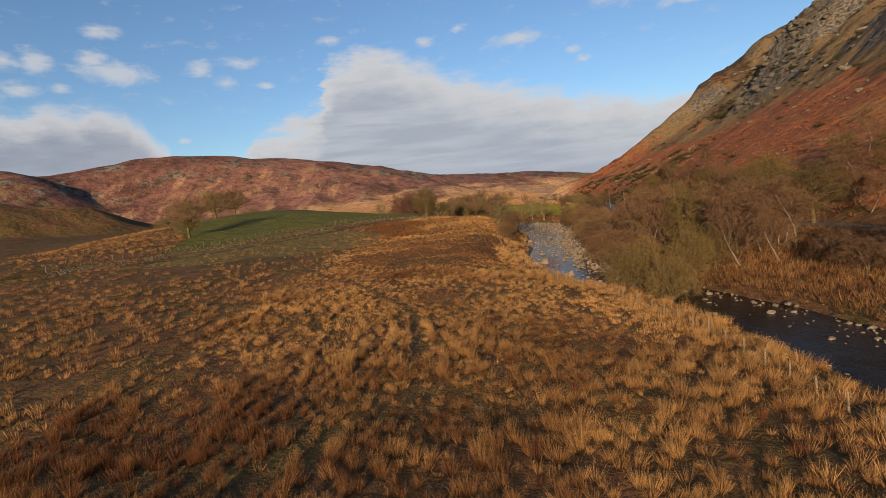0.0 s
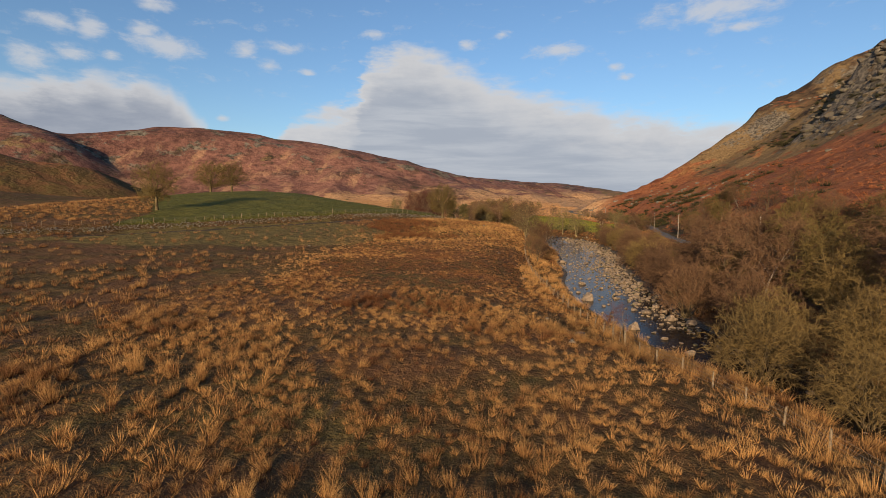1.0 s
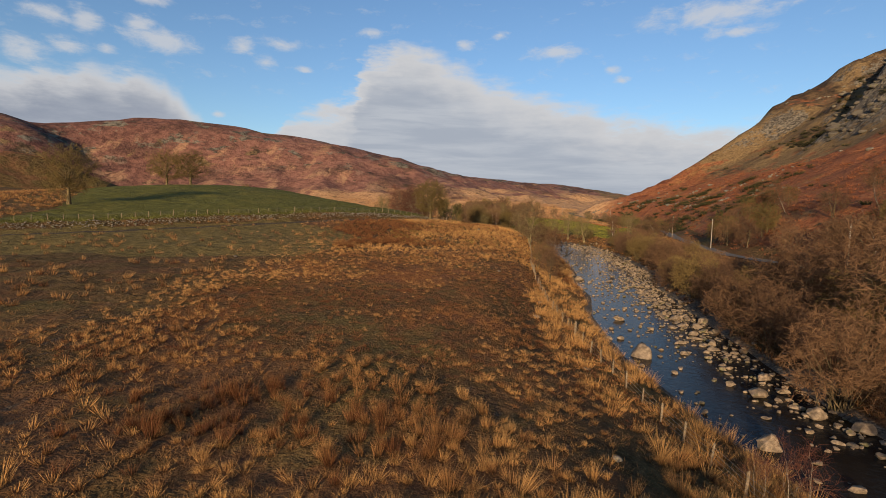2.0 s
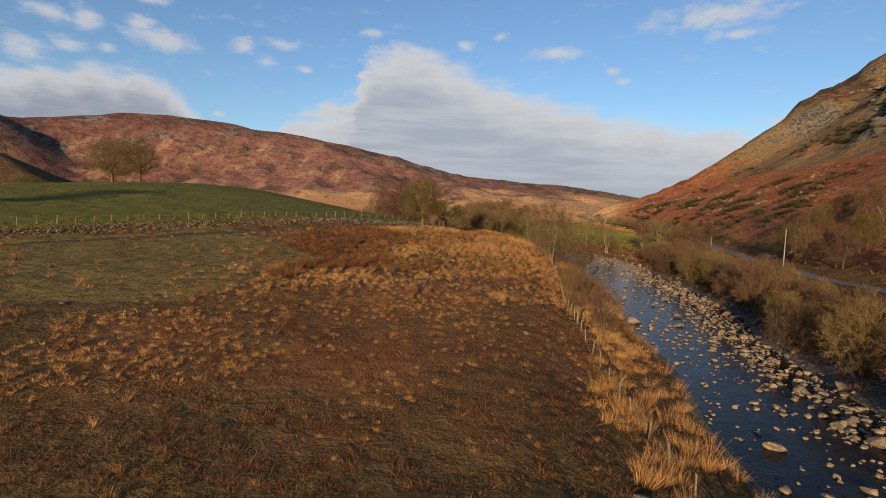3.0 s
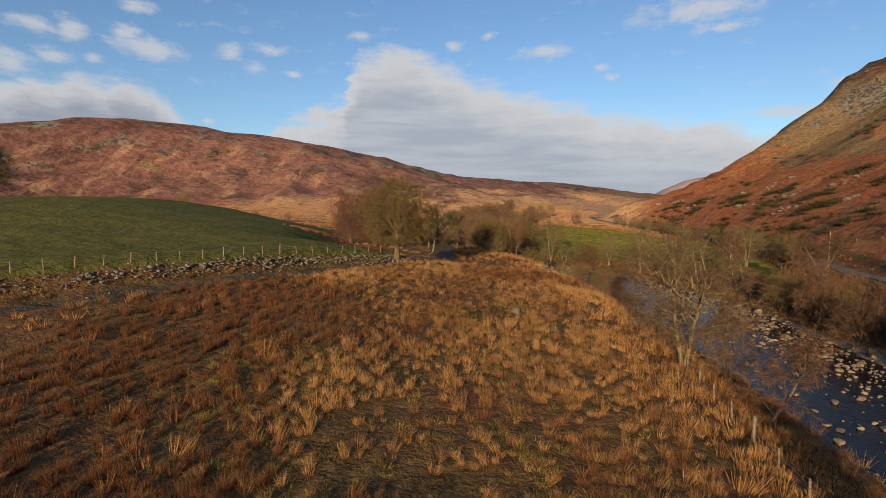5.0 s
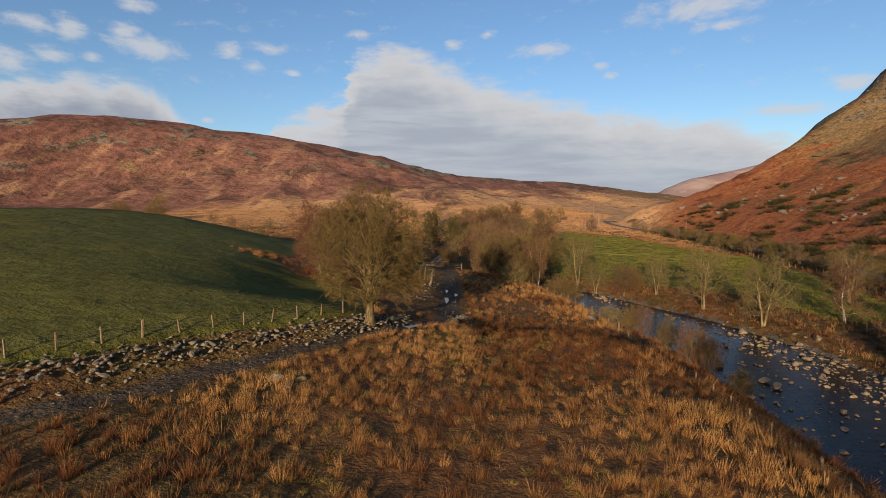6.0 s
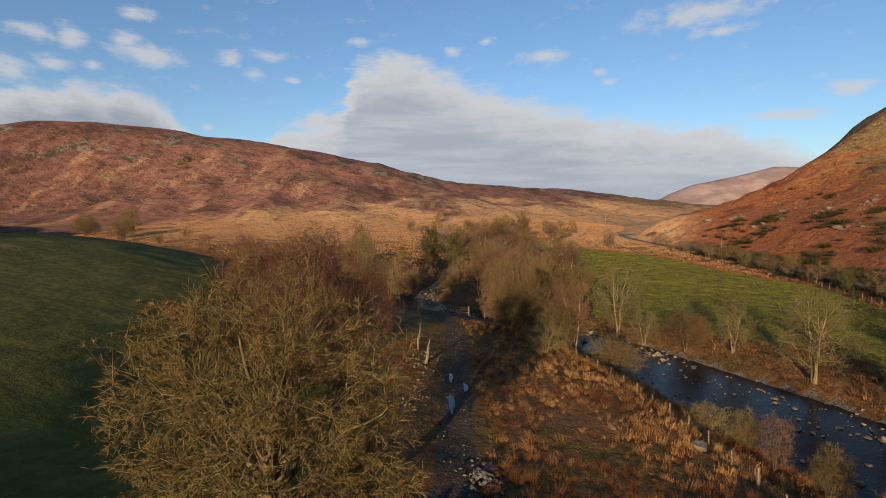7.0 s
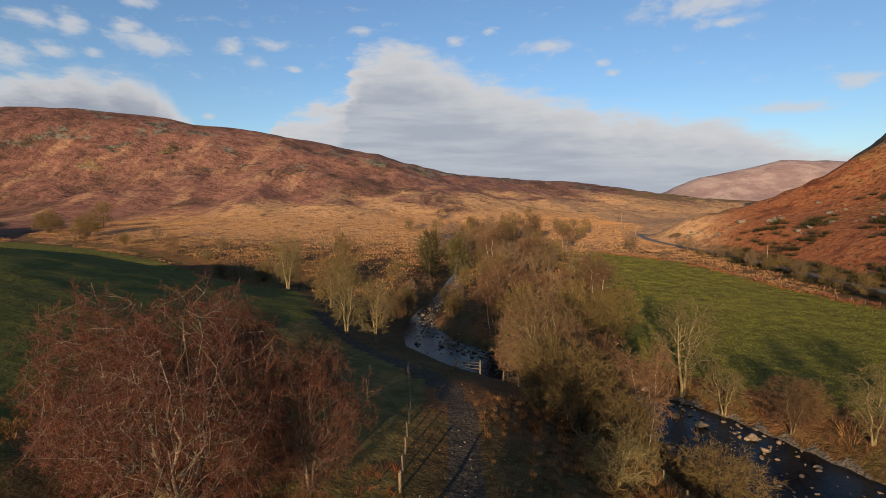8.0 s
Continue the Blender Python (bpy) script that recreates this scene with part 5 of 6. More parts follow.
# ---- utility poles by the lane ----
def utility_pole():
    top = thing("utility_pole", "tall weathered grey wooden utility pole beside the lane", "utility pole", "poles along the lane")
    z = np.linspace(-0.6, 7.7, 8)
    p = np.column_stack([np.zeros(8), np.zeros(8), z])
    rad = np.linspace(0.13, 0.09, 8)
    part("shaft", tri_mesh("shaft", *tubes(p[:-1], p[1:], rad[:-1], rad[1:], 10), POLE_WOOD, smooth=True), top)
    cap, t = tubes([(0, 0, 7.68)], [(0, 0, 7.78)], [0.11], [0.03], 10)
    part("cap", tri_mesh("cap", cap, t, WIRE), top)
    for k in (-1, 1):
        v, t = tubes([(0, 0, 7.3), (k * 0.12, 0, 7.32)], [(k * 0.16, 0, 7.32), (k * 0.12, 0, 7.5)], [0.02, 0.03], [0.02, 0.02], 6)
        part("insulator", tri_mesh("insulator", v, t, WIRE), top)
    return top


first_pole = utility_pole()
for i, (x, y) in enumerate(((69.7, 183.2), (83.7, 241.1), (98.4, 370.3), (81.5, 438.0), (97.0, 505.0), (63.0, 128.0))):
    m = pose(x, y, ground_z(x, y), 0, 0, 30 * i)
    if i == 0:
        first_pole.matrix_basis = m
    else:
        copy_thing(first_pole, m)


# ---- stones ----
def stone_shape(seed, fine):
    """A rounded, faceted stone of about unit size."""
    r = np.random.default_rng(seed)
    bm = bmesh.new()
    bmesh.ops.create_icosphere(bm, subdivisions=fine, radius=0.5)
    cuts = [Vector(r.normal(size=3)).normalized() for _ in range(9)]
    depth = [r.uniform(0.22, 0.40) for _ in range(9)]
    off = Vector(r.normal(size=3) * 20)
    for v in bm.verts:
        for c, d in zip(cuts, depth):
            over = v.co.dot(c) - d
            if over > 0:
                v.co -= c * over * 0.97
        v.co *= 1 + 0.16 * noise.noise(v.co * 4 + off)
        v.co.x *= 1.25
        v.co.z *= 0.66
    v = np.array([x.co[:] for x in bm.verts])
    t = np.array([[x.index for x in f.verts] for f in bm.faces])
    bm.free()
    return v, t


SMALL = [stone_shape(k, 2) for k in range(6)]
TINY = [stone_shape(20 + k, 1) for k in range(6)]
BIG = [stone_shape(40 + k, 3) for k in range(5)]


def turned(v, size, r):
    a = r.uniform(0, 6.28)
    c, s = math.cos(a), math.sin(a)
    k = size * r.uniform(0.75, 1.25, 3)
    w = v * k
    tip = r.normal() * 0.25
    w = np.column_stack([w[:, 0], w[:, 1] * math.cos(tip) - w[:, 2] * math.sin(tip), w[:, 1] * math.sin(tip) + w[:, 2] * math.cos(tip)])
    return np.column_stack([w[:, 0] * c - w[:, 1] * s, w[:, 0] * s + w[:, 1] * c, w[:, 2]])


def heap(name, spots, shapes, mat, r, parent=None, label="", category="", kind="stuff"):
    """Many stones joined in one mesh; spots: x, y, z, size."""
    out = []
    for x, y, z, s in spots:
        v, t = shapes[r.integers(len(shapes))]
        out.append((turned(v, s, r) + np.array([x, y, z]), t))
    v, t = join(out)
    ob = new(name, tri_mesh(name, v, t, mat))
    if parent is not None:
        ob.parent = parent
    return tagged(ob, label, category, kind=kind)


rs = np.random.default_rng(5)


def rest_on_ground(rows, lift):
    """Rows of x, y, extra height, size: set on the ground."""
    a = np.array(rows, float)
    a[:, 2] += land(a[:, 0], a[:, 1]) + a[:, 3] * lift
    return [tuple(r) for r in a]


def boulder(x, y, size, label, group, mat, k, sink=0.12, z=None):
    v, t = BIG[k % len(BIG)]
    z = ground_z(x, y) if z is None else z
    ob = new("boulder", tri_mesh("boulder", turned(v, size, rs), t, mat, smooth=False))
    ob.matrix_basis = pose(x, y, z + size * (0.30 - sink))
    return tagged(ob, label, "boulder", group)


for i, (x, y, s) in enumerate(((12.9, 65.3, 0.9), (19.3, 177.5, 1.3), (8.5, 176.5, 1.1), (24.0, 244.6, 1.2), (13.6, 225.5, 0.8), (19.6, 224, 1.3), (11.0, 71, 0.5), (13.5, 86, 0.5), (12.0, 100, 0.7), (9.5, 118, 0.6), (13.5, 108, 0.6), (-9.0, 191, 0.9), (-8.0, 190.2, 0.6), (-7.6, 191.5, 0.7), (11.2, 60.5, 0.5), (-27.0, 118.0, 0.5))):
    boulder(x, y, s, "grey lichened boulder lying among the rushes", "boulders on the moor", FIELD_STONE, i)

mossy = np.random.default_rng(91)
for i in range(60):
    q = mossy.random()
    x, y = -22.0 + 17.5 * q + mossy.normal() * 0.6, 241.8 - 7.0 * q + mossy.normal() * 1.1
    boulder(x, y, float(np.clip(mossy.lognormal(0.25, 0.45), 0.5, 2.8)), "mossy rock of the ledge below the birches", "mossy ledge rocks", MOSSY_STONE, i, 0.44)

# shingle and boulders of the river bed, thickest along the eastern side
spots, big = [], []
line = walk_line(RIVER, 1.0)
for (cx, cy), hw in zip(line, along(RIVER, line[:, 0], line[:, 1])[2]):
    if not 15 < cy < 395:
        continue
    crowd = np.interp(cy, [15, 60, 80, 100, 112, 128, 150, 175, 205, 230, 245, 262, 285, 300, 335, 395], [4, 4, 9, 16, 22, 24, 25, 17, 18, 16, 7, 4, 9, 14, 12, 8])
    for _ in range(rs.poisson(crowd)):
        q = rs.normal(0.62, 0.33) if rs.random() < 0.68 else rs.uniform(-1, 1)
        if abs(q) > 1.35:
            continue
        x, y = cx + q * hw, cy + rs.uniform(-0.8, 0.8)
        size = float(np.clip(rs.lognormal(-1.12, 0.48), 0.15, 1.5))
        spots.append((x, y, size))
spots = np.array(spots)
level = np.maximum(water_level(spots[:, 1]) - 0.06, land(spots[:, 0], spots[:, 1])) + spots[:, 2] * 0.10
big = [(x, y, z, s) for (x, y, s), z in zip(spots, level) if s > 0.85]
spots = [(x, y, z, s) for (x, y, s), z in zip(spots, level) if s <= 0.85]
big.sort(key=lambda b: -b[3])
for i, (x, y, z, s) in enumerate(big[:110]):
    boulder(x, y, s, "water-worn tan boulder standing in the shallow river", "river boulders", RIVER_STONE, i, 0.16, z)
heap("river_stones", [b for b in spots if b[3] > 0.4] + big[110:], SMALL, RIVER_STONE, rs, label="many tan cobbles and boulders strewn in the river", category="stones")
heap("river_cobbles", [b for b in spots if b[3] <= 0.4], TINY, RIVER_STONE, rs, label="small pale cobbles along the river shallows", category="stones")

# rough rock slabs in the river below the birches
for i, (x, y, s) in enumerate(((25.6, 147.5, 2.4), (24.4, 144.5, 2.2), (26.6, 143.5, 1.8), (20.6, 95.0, 2.0), (21.6, 78.0, 1.8), (25.8, 150.5, 2.0), (23.6, 140.6, 1.7))):
    boulder(x, y, s, "flat brown rock slab at the edge of the river", "river rock slabs", RIVER_STONE, i, 0.2, float(water_level(y)) + 0.05)

# stones on the track and the heap beside it
spots = []
for cx, cy in walk_line(TRACK, 0.35):
    if cy > 165 and rs.random() < 0.9:
        spots.append((cx + rs.normal() * 1.2, cy + rs.normal() * 0.5, 0, rs.uniform(0.07, 0.24)))
for _ in range(110):
    a, d = rs.uniform(0, 6.28), abs(rs.normal()) * 1.1
    spots.append((3.1 + d * math.cos(a) * 0.8, 216.8 + d * math.sin(a) * 1.6, 0.35 * max(0, 1 - d / 1.6), rs.uniform(0.2, 0.42)))
for _ in range(60):
    spots.append((rs.normal(-2.2, 0.9), rs.uniform(226, 242), 0, rs.uniform(0.15, 0.4)))
spots = rest_on_ground(spots, 0.15)
heap("track_stones", spots, TINY, FIELD_STONE, rs, label="loose grey stones scattered along the muddy track", category="stones")

# outcrops on the slopes
spots = []
for _ in range(2600):
    y = rs.uniform(120, 440)
    xr = np.interp(y, [r[1] for r in ROAD], [r[0] for r in ROAD])
    u = rs.uniform(12, 230)
    x = xr + u
    w = float(ripple(np.array([x]), np.array([y]), 30, 51, 2)[0])
    if rs.random() < (0.03 if u < 95 else 0.10) + (0.35 if w > 0.42 and u > 60 else 0):
        spots.append((x, y, 0.1, float(np.clip(rs.lognormal(0.2 if u < 100 else 0.75, 0.5), 0.5, 5.0))))
for y, u in ((296, 30), (315, 22), (322, 48), (340, 36), (350, 24), (366, 44), (380, 34), (392, 20), (402, 38), (415, 28), (428, 16), (440, 10), (305, 60), (285, 44), (262, 40)):
    xr = np.interp(y, [r[1] for r in ROAD], [r[0] for r in ROAD])
    for _ in range(9):
        spots.append((xr + u + rs.normal() * 3.0, y + rs.normal() * 2.2, 0.1, float(np.clip(rs.lognormal(0.35, 0.4), 0.6, 3.2))))
heap("hillside_rocks", rest_on_ground(spots, 0.0), SMALL, FIELD_STONE, rs, label="grey crags and fallen rocks on the bracken hillside", category="rocks")
CRAG_STONE = mat_stone("crag_stone", (0.045, 0.038, 0.03), (0.15, 0.126, 0.095), 0.9, (0.22, 0.19, 0.14))
spots = []
for _ in range(260):
    u, y = rs.uniform(100, 225), 339 - abs(rs.normal()) * 26
    spots.append((104 + u - 0.25 * (338 - y), y, -0.3, float(np.clip(rs.lognormal(1.25, 0.4), 1.6, 8.0))))
heap("crag_rocks", rest_on_ground(spots, 0.0), SMALL, CRAG_STONE, rs, label="dark grey rock faces of the crag on the hillside", category="rocks")


# ---- the tumbled dry stone wall: each stone a part where the camera passes nearest ----
def stone_wall():
    r = np.random.default_rng(17)
    base = WALL[1]
    z0 = ground_z(*base)
    top = thing("stone_wall", "tumbled grey dry stone wall beside the track", "wall", "", pose(base[0], base[1], z0))
    shared = [tri_mesh("stone", *SMALL[k], FIELD_STONE) for k in range(6)]
    near, rest = [], []
    for cx, cy in walk_line(WALL, 0.5):
        gap = 0.55 + 0.45 * float(ripple(np.array([cx]), np.array([cy]), 7, 61, 2)[0])
        for _ in range(r.poisson(6.0 + 8.0 * gap)):
            q = r.normal() * 0.62
            s = float(np.clip(r.lognormal(-1.38, 0.36), 0.12, 0.6))
            x, y = cx + 0.74 * q + r.normal() * 0.2, cy - 0.67 * q + r.normal() * 0.2
            h = max(0.0, (0.6 * gap + 0.1) * (1 - abs(q) / 1.5)) * r.random()
            row = (x, y, h, s)
            (near if cy > 184 else rest).append(row)
    near, rest = rest_on_ground(near, 0.15), rest_on_ground(rest, 0.15)
    order = r.permutation(len(near))
    for n, i in enumerate(order):
        x, y, z, s = near[i]
        if n < 300:
            ob = part("stone", shared[r.integers(6)], top)
            ob.matrix_basis = pose(x - base[0], y - base[1], z - z0, r.normal() * 20, r.normal() * 20, r.random() * 360) @ Matrix.Diagonal((s * r.uniform(0.8, 1.3), s * r.uniform(0.8, 1.2), s * r.uniform(0.8, 1.1), 1))
        else:
            rest.append(near[i])
    ob = heap("rubble", [(x - base[0], y - base[1], z - z0, s) for x, y, z, s in rest], TINY, FIELD_STONE, r, top)
    return top


stone_wall()


# ---- puddles in the wheel ruts ----
def puddle(x, y, long, wide, turn_):
    n = 18
    a = np.arange(n) * 2 * math.pi / n
    rad = 1 + 0.18 * np.sin(3 * a + x) + 0.1 * np.sin(5 * a + y)
    c, s = math.cos(radians(turn_)), math.sin(radians(turn_))
    px_, py_ = wide * np.cos(a) * rad, long * np.sin(a) * rad
    v = np.column_stack([np.append(px_ * c - py_ * s, 0), np.append(px_ * s + py_ * c, 0), np.zeros(n + 1)])
    t = np.array([[k, (k + 1) % n, n] for k in range(n)])
    ob = new("puddle", tri_mesh("puddle", v, t, PUDDLE, smooth=True))
    z = float(np.mean(land(px_ * c - py_ * s + x, px_ * s + py_ * c + y))) + 0.05
    ob.matrix_basis = pose(x, y, z)
    return tagged(ob, "shallow muddy puddle in a wheel rut", "puddle", kind="structure")


for row in ((1.0, 229.5, 2.2, 0.28, 2), (2.5, 227.0, 3.0, 0.32, 2), (2.3, 233.5, 1.6, 0.22, 2), (0.9, 235.5, 1.4, 0.2, 2), (-2.2, 206.6, 1.5, 0.45, -40), (-5.6, 203.6, 1.8, 0.3, -36), (-7.4, 200.0, 1.3, 0.25, -36)):
    puddle(*row)


# ---- broken pale trunk by the track ----
def stump():
    r = np.random.default_rng(3)
    p = [np.array([0, 0, -0.3])]
    for k in range(7):
        p.append(p[-1] + np.array([0.10 + r.normal() * 0.05, 0.03 + r.normal() * 0.04, 0.42]))
    p = np.array(p)
    rad = np.array([0.26, 0.2, 0.17, 0.15, 0.14, 0.11, 0.07, 0.03])
    top = thing("dead_tree", "pale broken dead trunk leaning beside the track", "dead tree", "", pose(-1.9, 238.5, ground_z(-1.9, 238.5)))
    part("trunk", tri_mesh("trunk", *tubes(p[:-1], p[1:], rad[:-1], rad[1:], 8), BIRCH_BARK, smooth=True), top)
    part("snag", tri_mesh("snag", *tubes(p[3:5], p[3:5] + np.array([[-0.5, 0.1, 0.35], [0.4, -0.2, 0.4]]), [0.06, 0.05], [0.02, 0.015], 6), BIRCH_BARK), top)


stump()


# ---- grass, rushes and bracken ----
def sward(name, xy, height, spread, count, mat, label, category, seed, width=0.02, curved=True, lean=0.45, hue=None, bend=0.05):
    """Clumps of blades joined into one mesh; height and count may vary by clump."""
    r = np.random.default_rng(seed)
    n = len(xy)
    h = np.broadcast_to(height, n)
    k = np.broadcast_to(count, n).astype(int)
    z = land(xy[:, 0], xy[:, 1])
    own = np.repeat(np.arange(n), k)
    m = len(own)
    a, q = r.uniform(0, 2 * math.pi, m), np.sqrt(r.random(m))
    rad = (np.broadcast_to(spread, n) * h)[own] * q
    base = np.column_stack([xy[own, 0] + rad * np.cos(a), xy[own, 1] + rad * np.sin(a), z[own] - 0.04])
    ln = h[own] * r.uniform(0.45, 1.15, m)
    out = np.broadcast_to(lean, n)[own] * q * r.uniform(0.5, 1.4, m)
    wind = r.normal(0, 0.17, (n, 2))[own] + r.normal(0, 0.10, (m, 2))
    tip = base + np.column_stack([np.cos(a) * out * ln + wind[:, 0] * ln, np.sin(a) * out * ln + wind[:, 1] * ln, ln * np.sqrt(np.clip(1 - (out * 0.7) ** 2, 0.15, 1))])
    tone = np.clip((hue if hue is not None else r.normal(0.5, 0.25, n))[own] + r.normal(0, 0.14, m), 0, 1)
    if curved:
        v, t, c = blades(base, tip, np.full(m, width), tone, bend, r)
    else:
        v, t, c = spikes(base, tip, np.full(m, width), tone, r)
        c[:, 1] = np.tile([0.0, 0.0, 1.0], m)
    return tagged(new(name, tri_mesh(name, v, t, mat, c)), label, category, kind="stuff")


def scatter(x0, x1, y0, y1, per_m2, keep, r):
    n = int((x1 - x0) * (y1 - y0) * per_m2)
    p = np.column_stack([r.uniform(x0, x1, n), r.uniform(y0, y1, n)])
    return p[r.random(n) < keep(p[:, 0], p[:, 1])]


def open_moor(x, y):
    """1 where rough grazing lies west of the river, off the track, the wall and the pasture."""
    d, side, half = along(RIVER, x, y)
    td, _, _ = along(TRACK, x, y)
    wd, ws, _ = along(WALL, x, y)
    ok = (side > 0) & (d - half > 1.0) & (td > 1.7) & (pasture_mask(x, y) < 0.3)
    ok &= ~((wd < 1.1) & (y > 100))

    return ok.astype(float)


TURF = [(-80, 112), (-52, 112), (-30, 116), (-21, 121), (-17, 136), (-14, 150), (-22, 158), (-36, 168), (-66, 138)]


def on_turf(x, y):
    return in_poly(x + 4 * ripple(x, y, 10, 38, 3), y + 4 * ripple(x, y, 9, 39, 3), TURF) > 0


def off_path(x, y):
    """Distance to the trodden sheep paths."""
    return np.minimum.reduce([along(p, x, y)[0] for p in SHEEP_PATHS])


def dark_zone(x, y):
    """Dark red rushes crowd out pale grass; eastwards they stand in for slope shade."""
    west_side = np.maximum(step(-5, -12, x) * step(34, 18, y), step(-3, -10, x) * step(138, 150, y) * step(188, 172, y))
    # ground falls away here; its shade goes into the plants' tint
    east_side = step(2, 6, x) * step(190, 198, y) * step(222, 214, y)
    return np.maximum(west_side, east_side)


def rush_patch(x, y):
    """Cover of tall rushes, which stand in dense patches."""
    need = np.interp(y, [-5, 60, 76, 90, 120, 127, 144, 152, 205, 262], [0.18, 0.12, 0.24, 0.60, 0.50, 0.02, 0.04, 0.20, 0.18, 0.22])
    need = need - 0.36 * dark_zone(x, y)
    f = 0.75 * ripple(x, y, 8, 71, 3) + 0.45 * ripple(x * 0.6 + y * 0.8, y * 0.6 - x * 0.8, 20, 72, 2)
    d = step(need - 0.10, need + 0.14, f)
    d = np.where(on_turf(x, y), 0.0, d) * (off_path(x, y) > 0.9)
    return d * open_moor(x, y) * ~((x < 0) & (y > 214))


def tuft_patch(x, y):
    """Cover of low rounded tufts between the rushes."""
    crowd = np.interp(y, [60, 80, 92, 122, 134, 150], [0.78, 0.62, 0.24, 0.24, 0.6, 0.78])
    d = np.clip(crowd + 0.75 * ripple(x, y, 5, 80, 3) + 0.7 * ripple(x, y, 14, 82, 2), 0.04, 1.0) * (1 - 0.7 * rush_patch(x, y))
    d = np.where(on_turf(x, y), 0.16, d) * (off_path(x, y) > 0.5)
    return d * open_moor(x, y) * ~((x < 0) & (y > 214))


rg = np.random.default_rng(23)
near = scatter(-24, 26, -4, 262, 1.5, rush_patch, rg)
near = np.concatenate([near, scatter(-22, 18, 123, 151, 1.1, rush_patch, rg)])
tall = 0.76 * np.clip(rg.lognormal(-0.03, 0.28, len(near)), 0.5, 1.6) * np.interp(near[:, 1], [60, 90, 120, 134, 150], [0.95, 0.7, 0.7, 1.12, 0.8])
# shade put into the rush tint, by bands along y and dark zones
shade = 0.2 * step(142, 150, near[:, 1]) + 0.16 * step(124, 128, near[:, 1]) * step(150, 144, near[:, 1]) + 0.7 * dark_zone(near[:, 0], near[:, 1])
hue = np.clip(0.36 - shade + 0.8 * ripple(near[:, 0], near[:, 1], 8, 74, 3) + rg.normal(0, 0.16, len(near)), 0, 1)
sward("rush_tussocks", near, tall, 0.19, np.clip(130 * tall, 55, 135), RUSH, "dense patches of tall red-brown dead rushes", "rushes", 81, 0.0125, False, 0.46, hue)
mops = scatter(-24, 26, -4, 262, 2.7, tuft_patch, rg)
mop_h = np.interp(mops[:, 1], [60, 85, 122, 140, 150], [0.45, 0.30, 0.30, 0.46, 0.60]) * np.clip(rg.lognormal(-0.05, 0.3, len(mops)), 0.5, 1.7)
mop_lean = np.interp(mops[:, 1], [60, 85, 122, 140, 150], [0.66, 0.8, 0.8, 0.6, 0.42])
# tufts take the dark zone's tint too, the painted eastern shade only weakly
mop_hue = np.clip(0.62 - 0.12 * step(140, 155, mops[:, 1]) - dark_zone(mops[:, 0], mops[:, 1]) * np.where(mops[:, 0] > 0, 0.15, 0.6) + 0.6 * ripple(mops[:, 0], mops[:, 1], 9, 92, 3) + rg.normal(0, 0.24, len(mops)), 0, 1)
close = np.abs(mops[:, 0] - 3) < 11
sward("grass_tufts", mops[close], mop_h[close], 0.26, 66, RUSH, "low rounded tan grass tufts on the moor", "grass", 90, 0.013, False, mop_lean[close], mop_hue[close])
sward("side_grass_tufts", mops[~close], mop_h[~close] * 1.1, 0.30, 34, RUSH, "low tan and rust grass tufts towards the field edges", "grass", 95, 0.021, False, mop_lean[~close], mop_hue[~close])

moss = scatter(-12, 14, 148, 212, 1.1, lambda x, y: open_moor(x, y) * np.clip(0.4 + 0.9 * ripple(x, y, 7, 101, 2), 0, 1), rg)
MOSS = mat_blades("mossy_tussock", (0.12, 0.09, 0.022), (0.26, 0.19, 0.05), (0.34, 0.25, 0.07), root=(0.04, 0.03, 0.01))
sward("moss_cushions", moss, rg.uniform(0.22, 0.42, len(moss)), 0.6, 60, MOSS, "low rounded olive-yellow mossy tussocks among the rushes", "moss", 102, 0.018, False, 1.0)


def rush_density(x, y):
    return np.maximum(rush_patch(x, y), 0.8 * tuft_patch(x, y))


wide_ = scatter(-125, -24, 0, 205, 0.6, rush_density, rg)
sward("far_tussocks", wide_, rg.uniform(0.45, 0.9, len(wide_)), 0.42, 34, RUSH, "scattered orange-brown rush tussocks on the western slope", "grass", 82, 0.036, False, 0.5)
low = scatter(-30, 24, -4, 262, 4.6, lambda x, y: open_moor(x, y) * np.clip(0.75 - 0.3 * rush_density(x, y), 0, 1) * np.interp(y, [70, 84, 126, 146], [1.0, 0.45, 0.45, 0.22]), rg)
sward("moor_grass", low, rg.uniform(0.12, 0.32, len(low)), 0.95, 11, TUFT, "short tangled brown and olive moor grass", "grass", 83, 0.022, False, 0.9, np.clip(rg.normal(0.5, 0.25, len(low)) - 0.3 * step(80, 90, low[:, 1]) * step(128, 118, low[:, 1]) * step(-14, -7, low[:, 0]), 0, 1))


def river_edge(x, y):
    d, side, half = along(RIVER, x, y)
    e = d - half
    return ((side > 0) & (e > 0.6) & (e < 7.5)).astype(float) * np.clip(0.55 + 0.6 * ripple(x, y, 6, 75, 2), 0, 1)


bank = scatter(8, 36, 14, 285, 1.0, river_edge, rg)
# tint drops past y 146, painting in the shade on the bank's slope
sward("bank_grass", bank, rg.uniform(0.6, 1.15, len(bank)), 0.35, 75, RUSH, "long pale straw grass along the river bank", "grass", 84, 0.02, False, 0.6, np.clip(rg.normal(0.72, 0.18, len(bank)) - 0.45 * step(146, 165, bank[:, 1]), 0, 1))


def east_rough(x, y):
    d, side, half = along(RIVER, x, y)
    e = d - half
    xr = np.interp(y, [r[1] for r in ROAD], [r[0] for r in ROAD])
    return ((side < 0) & (e > 0.3) & (x < xr - 3) & (pasture_mask(x, y) < 0.3)).astype(float)


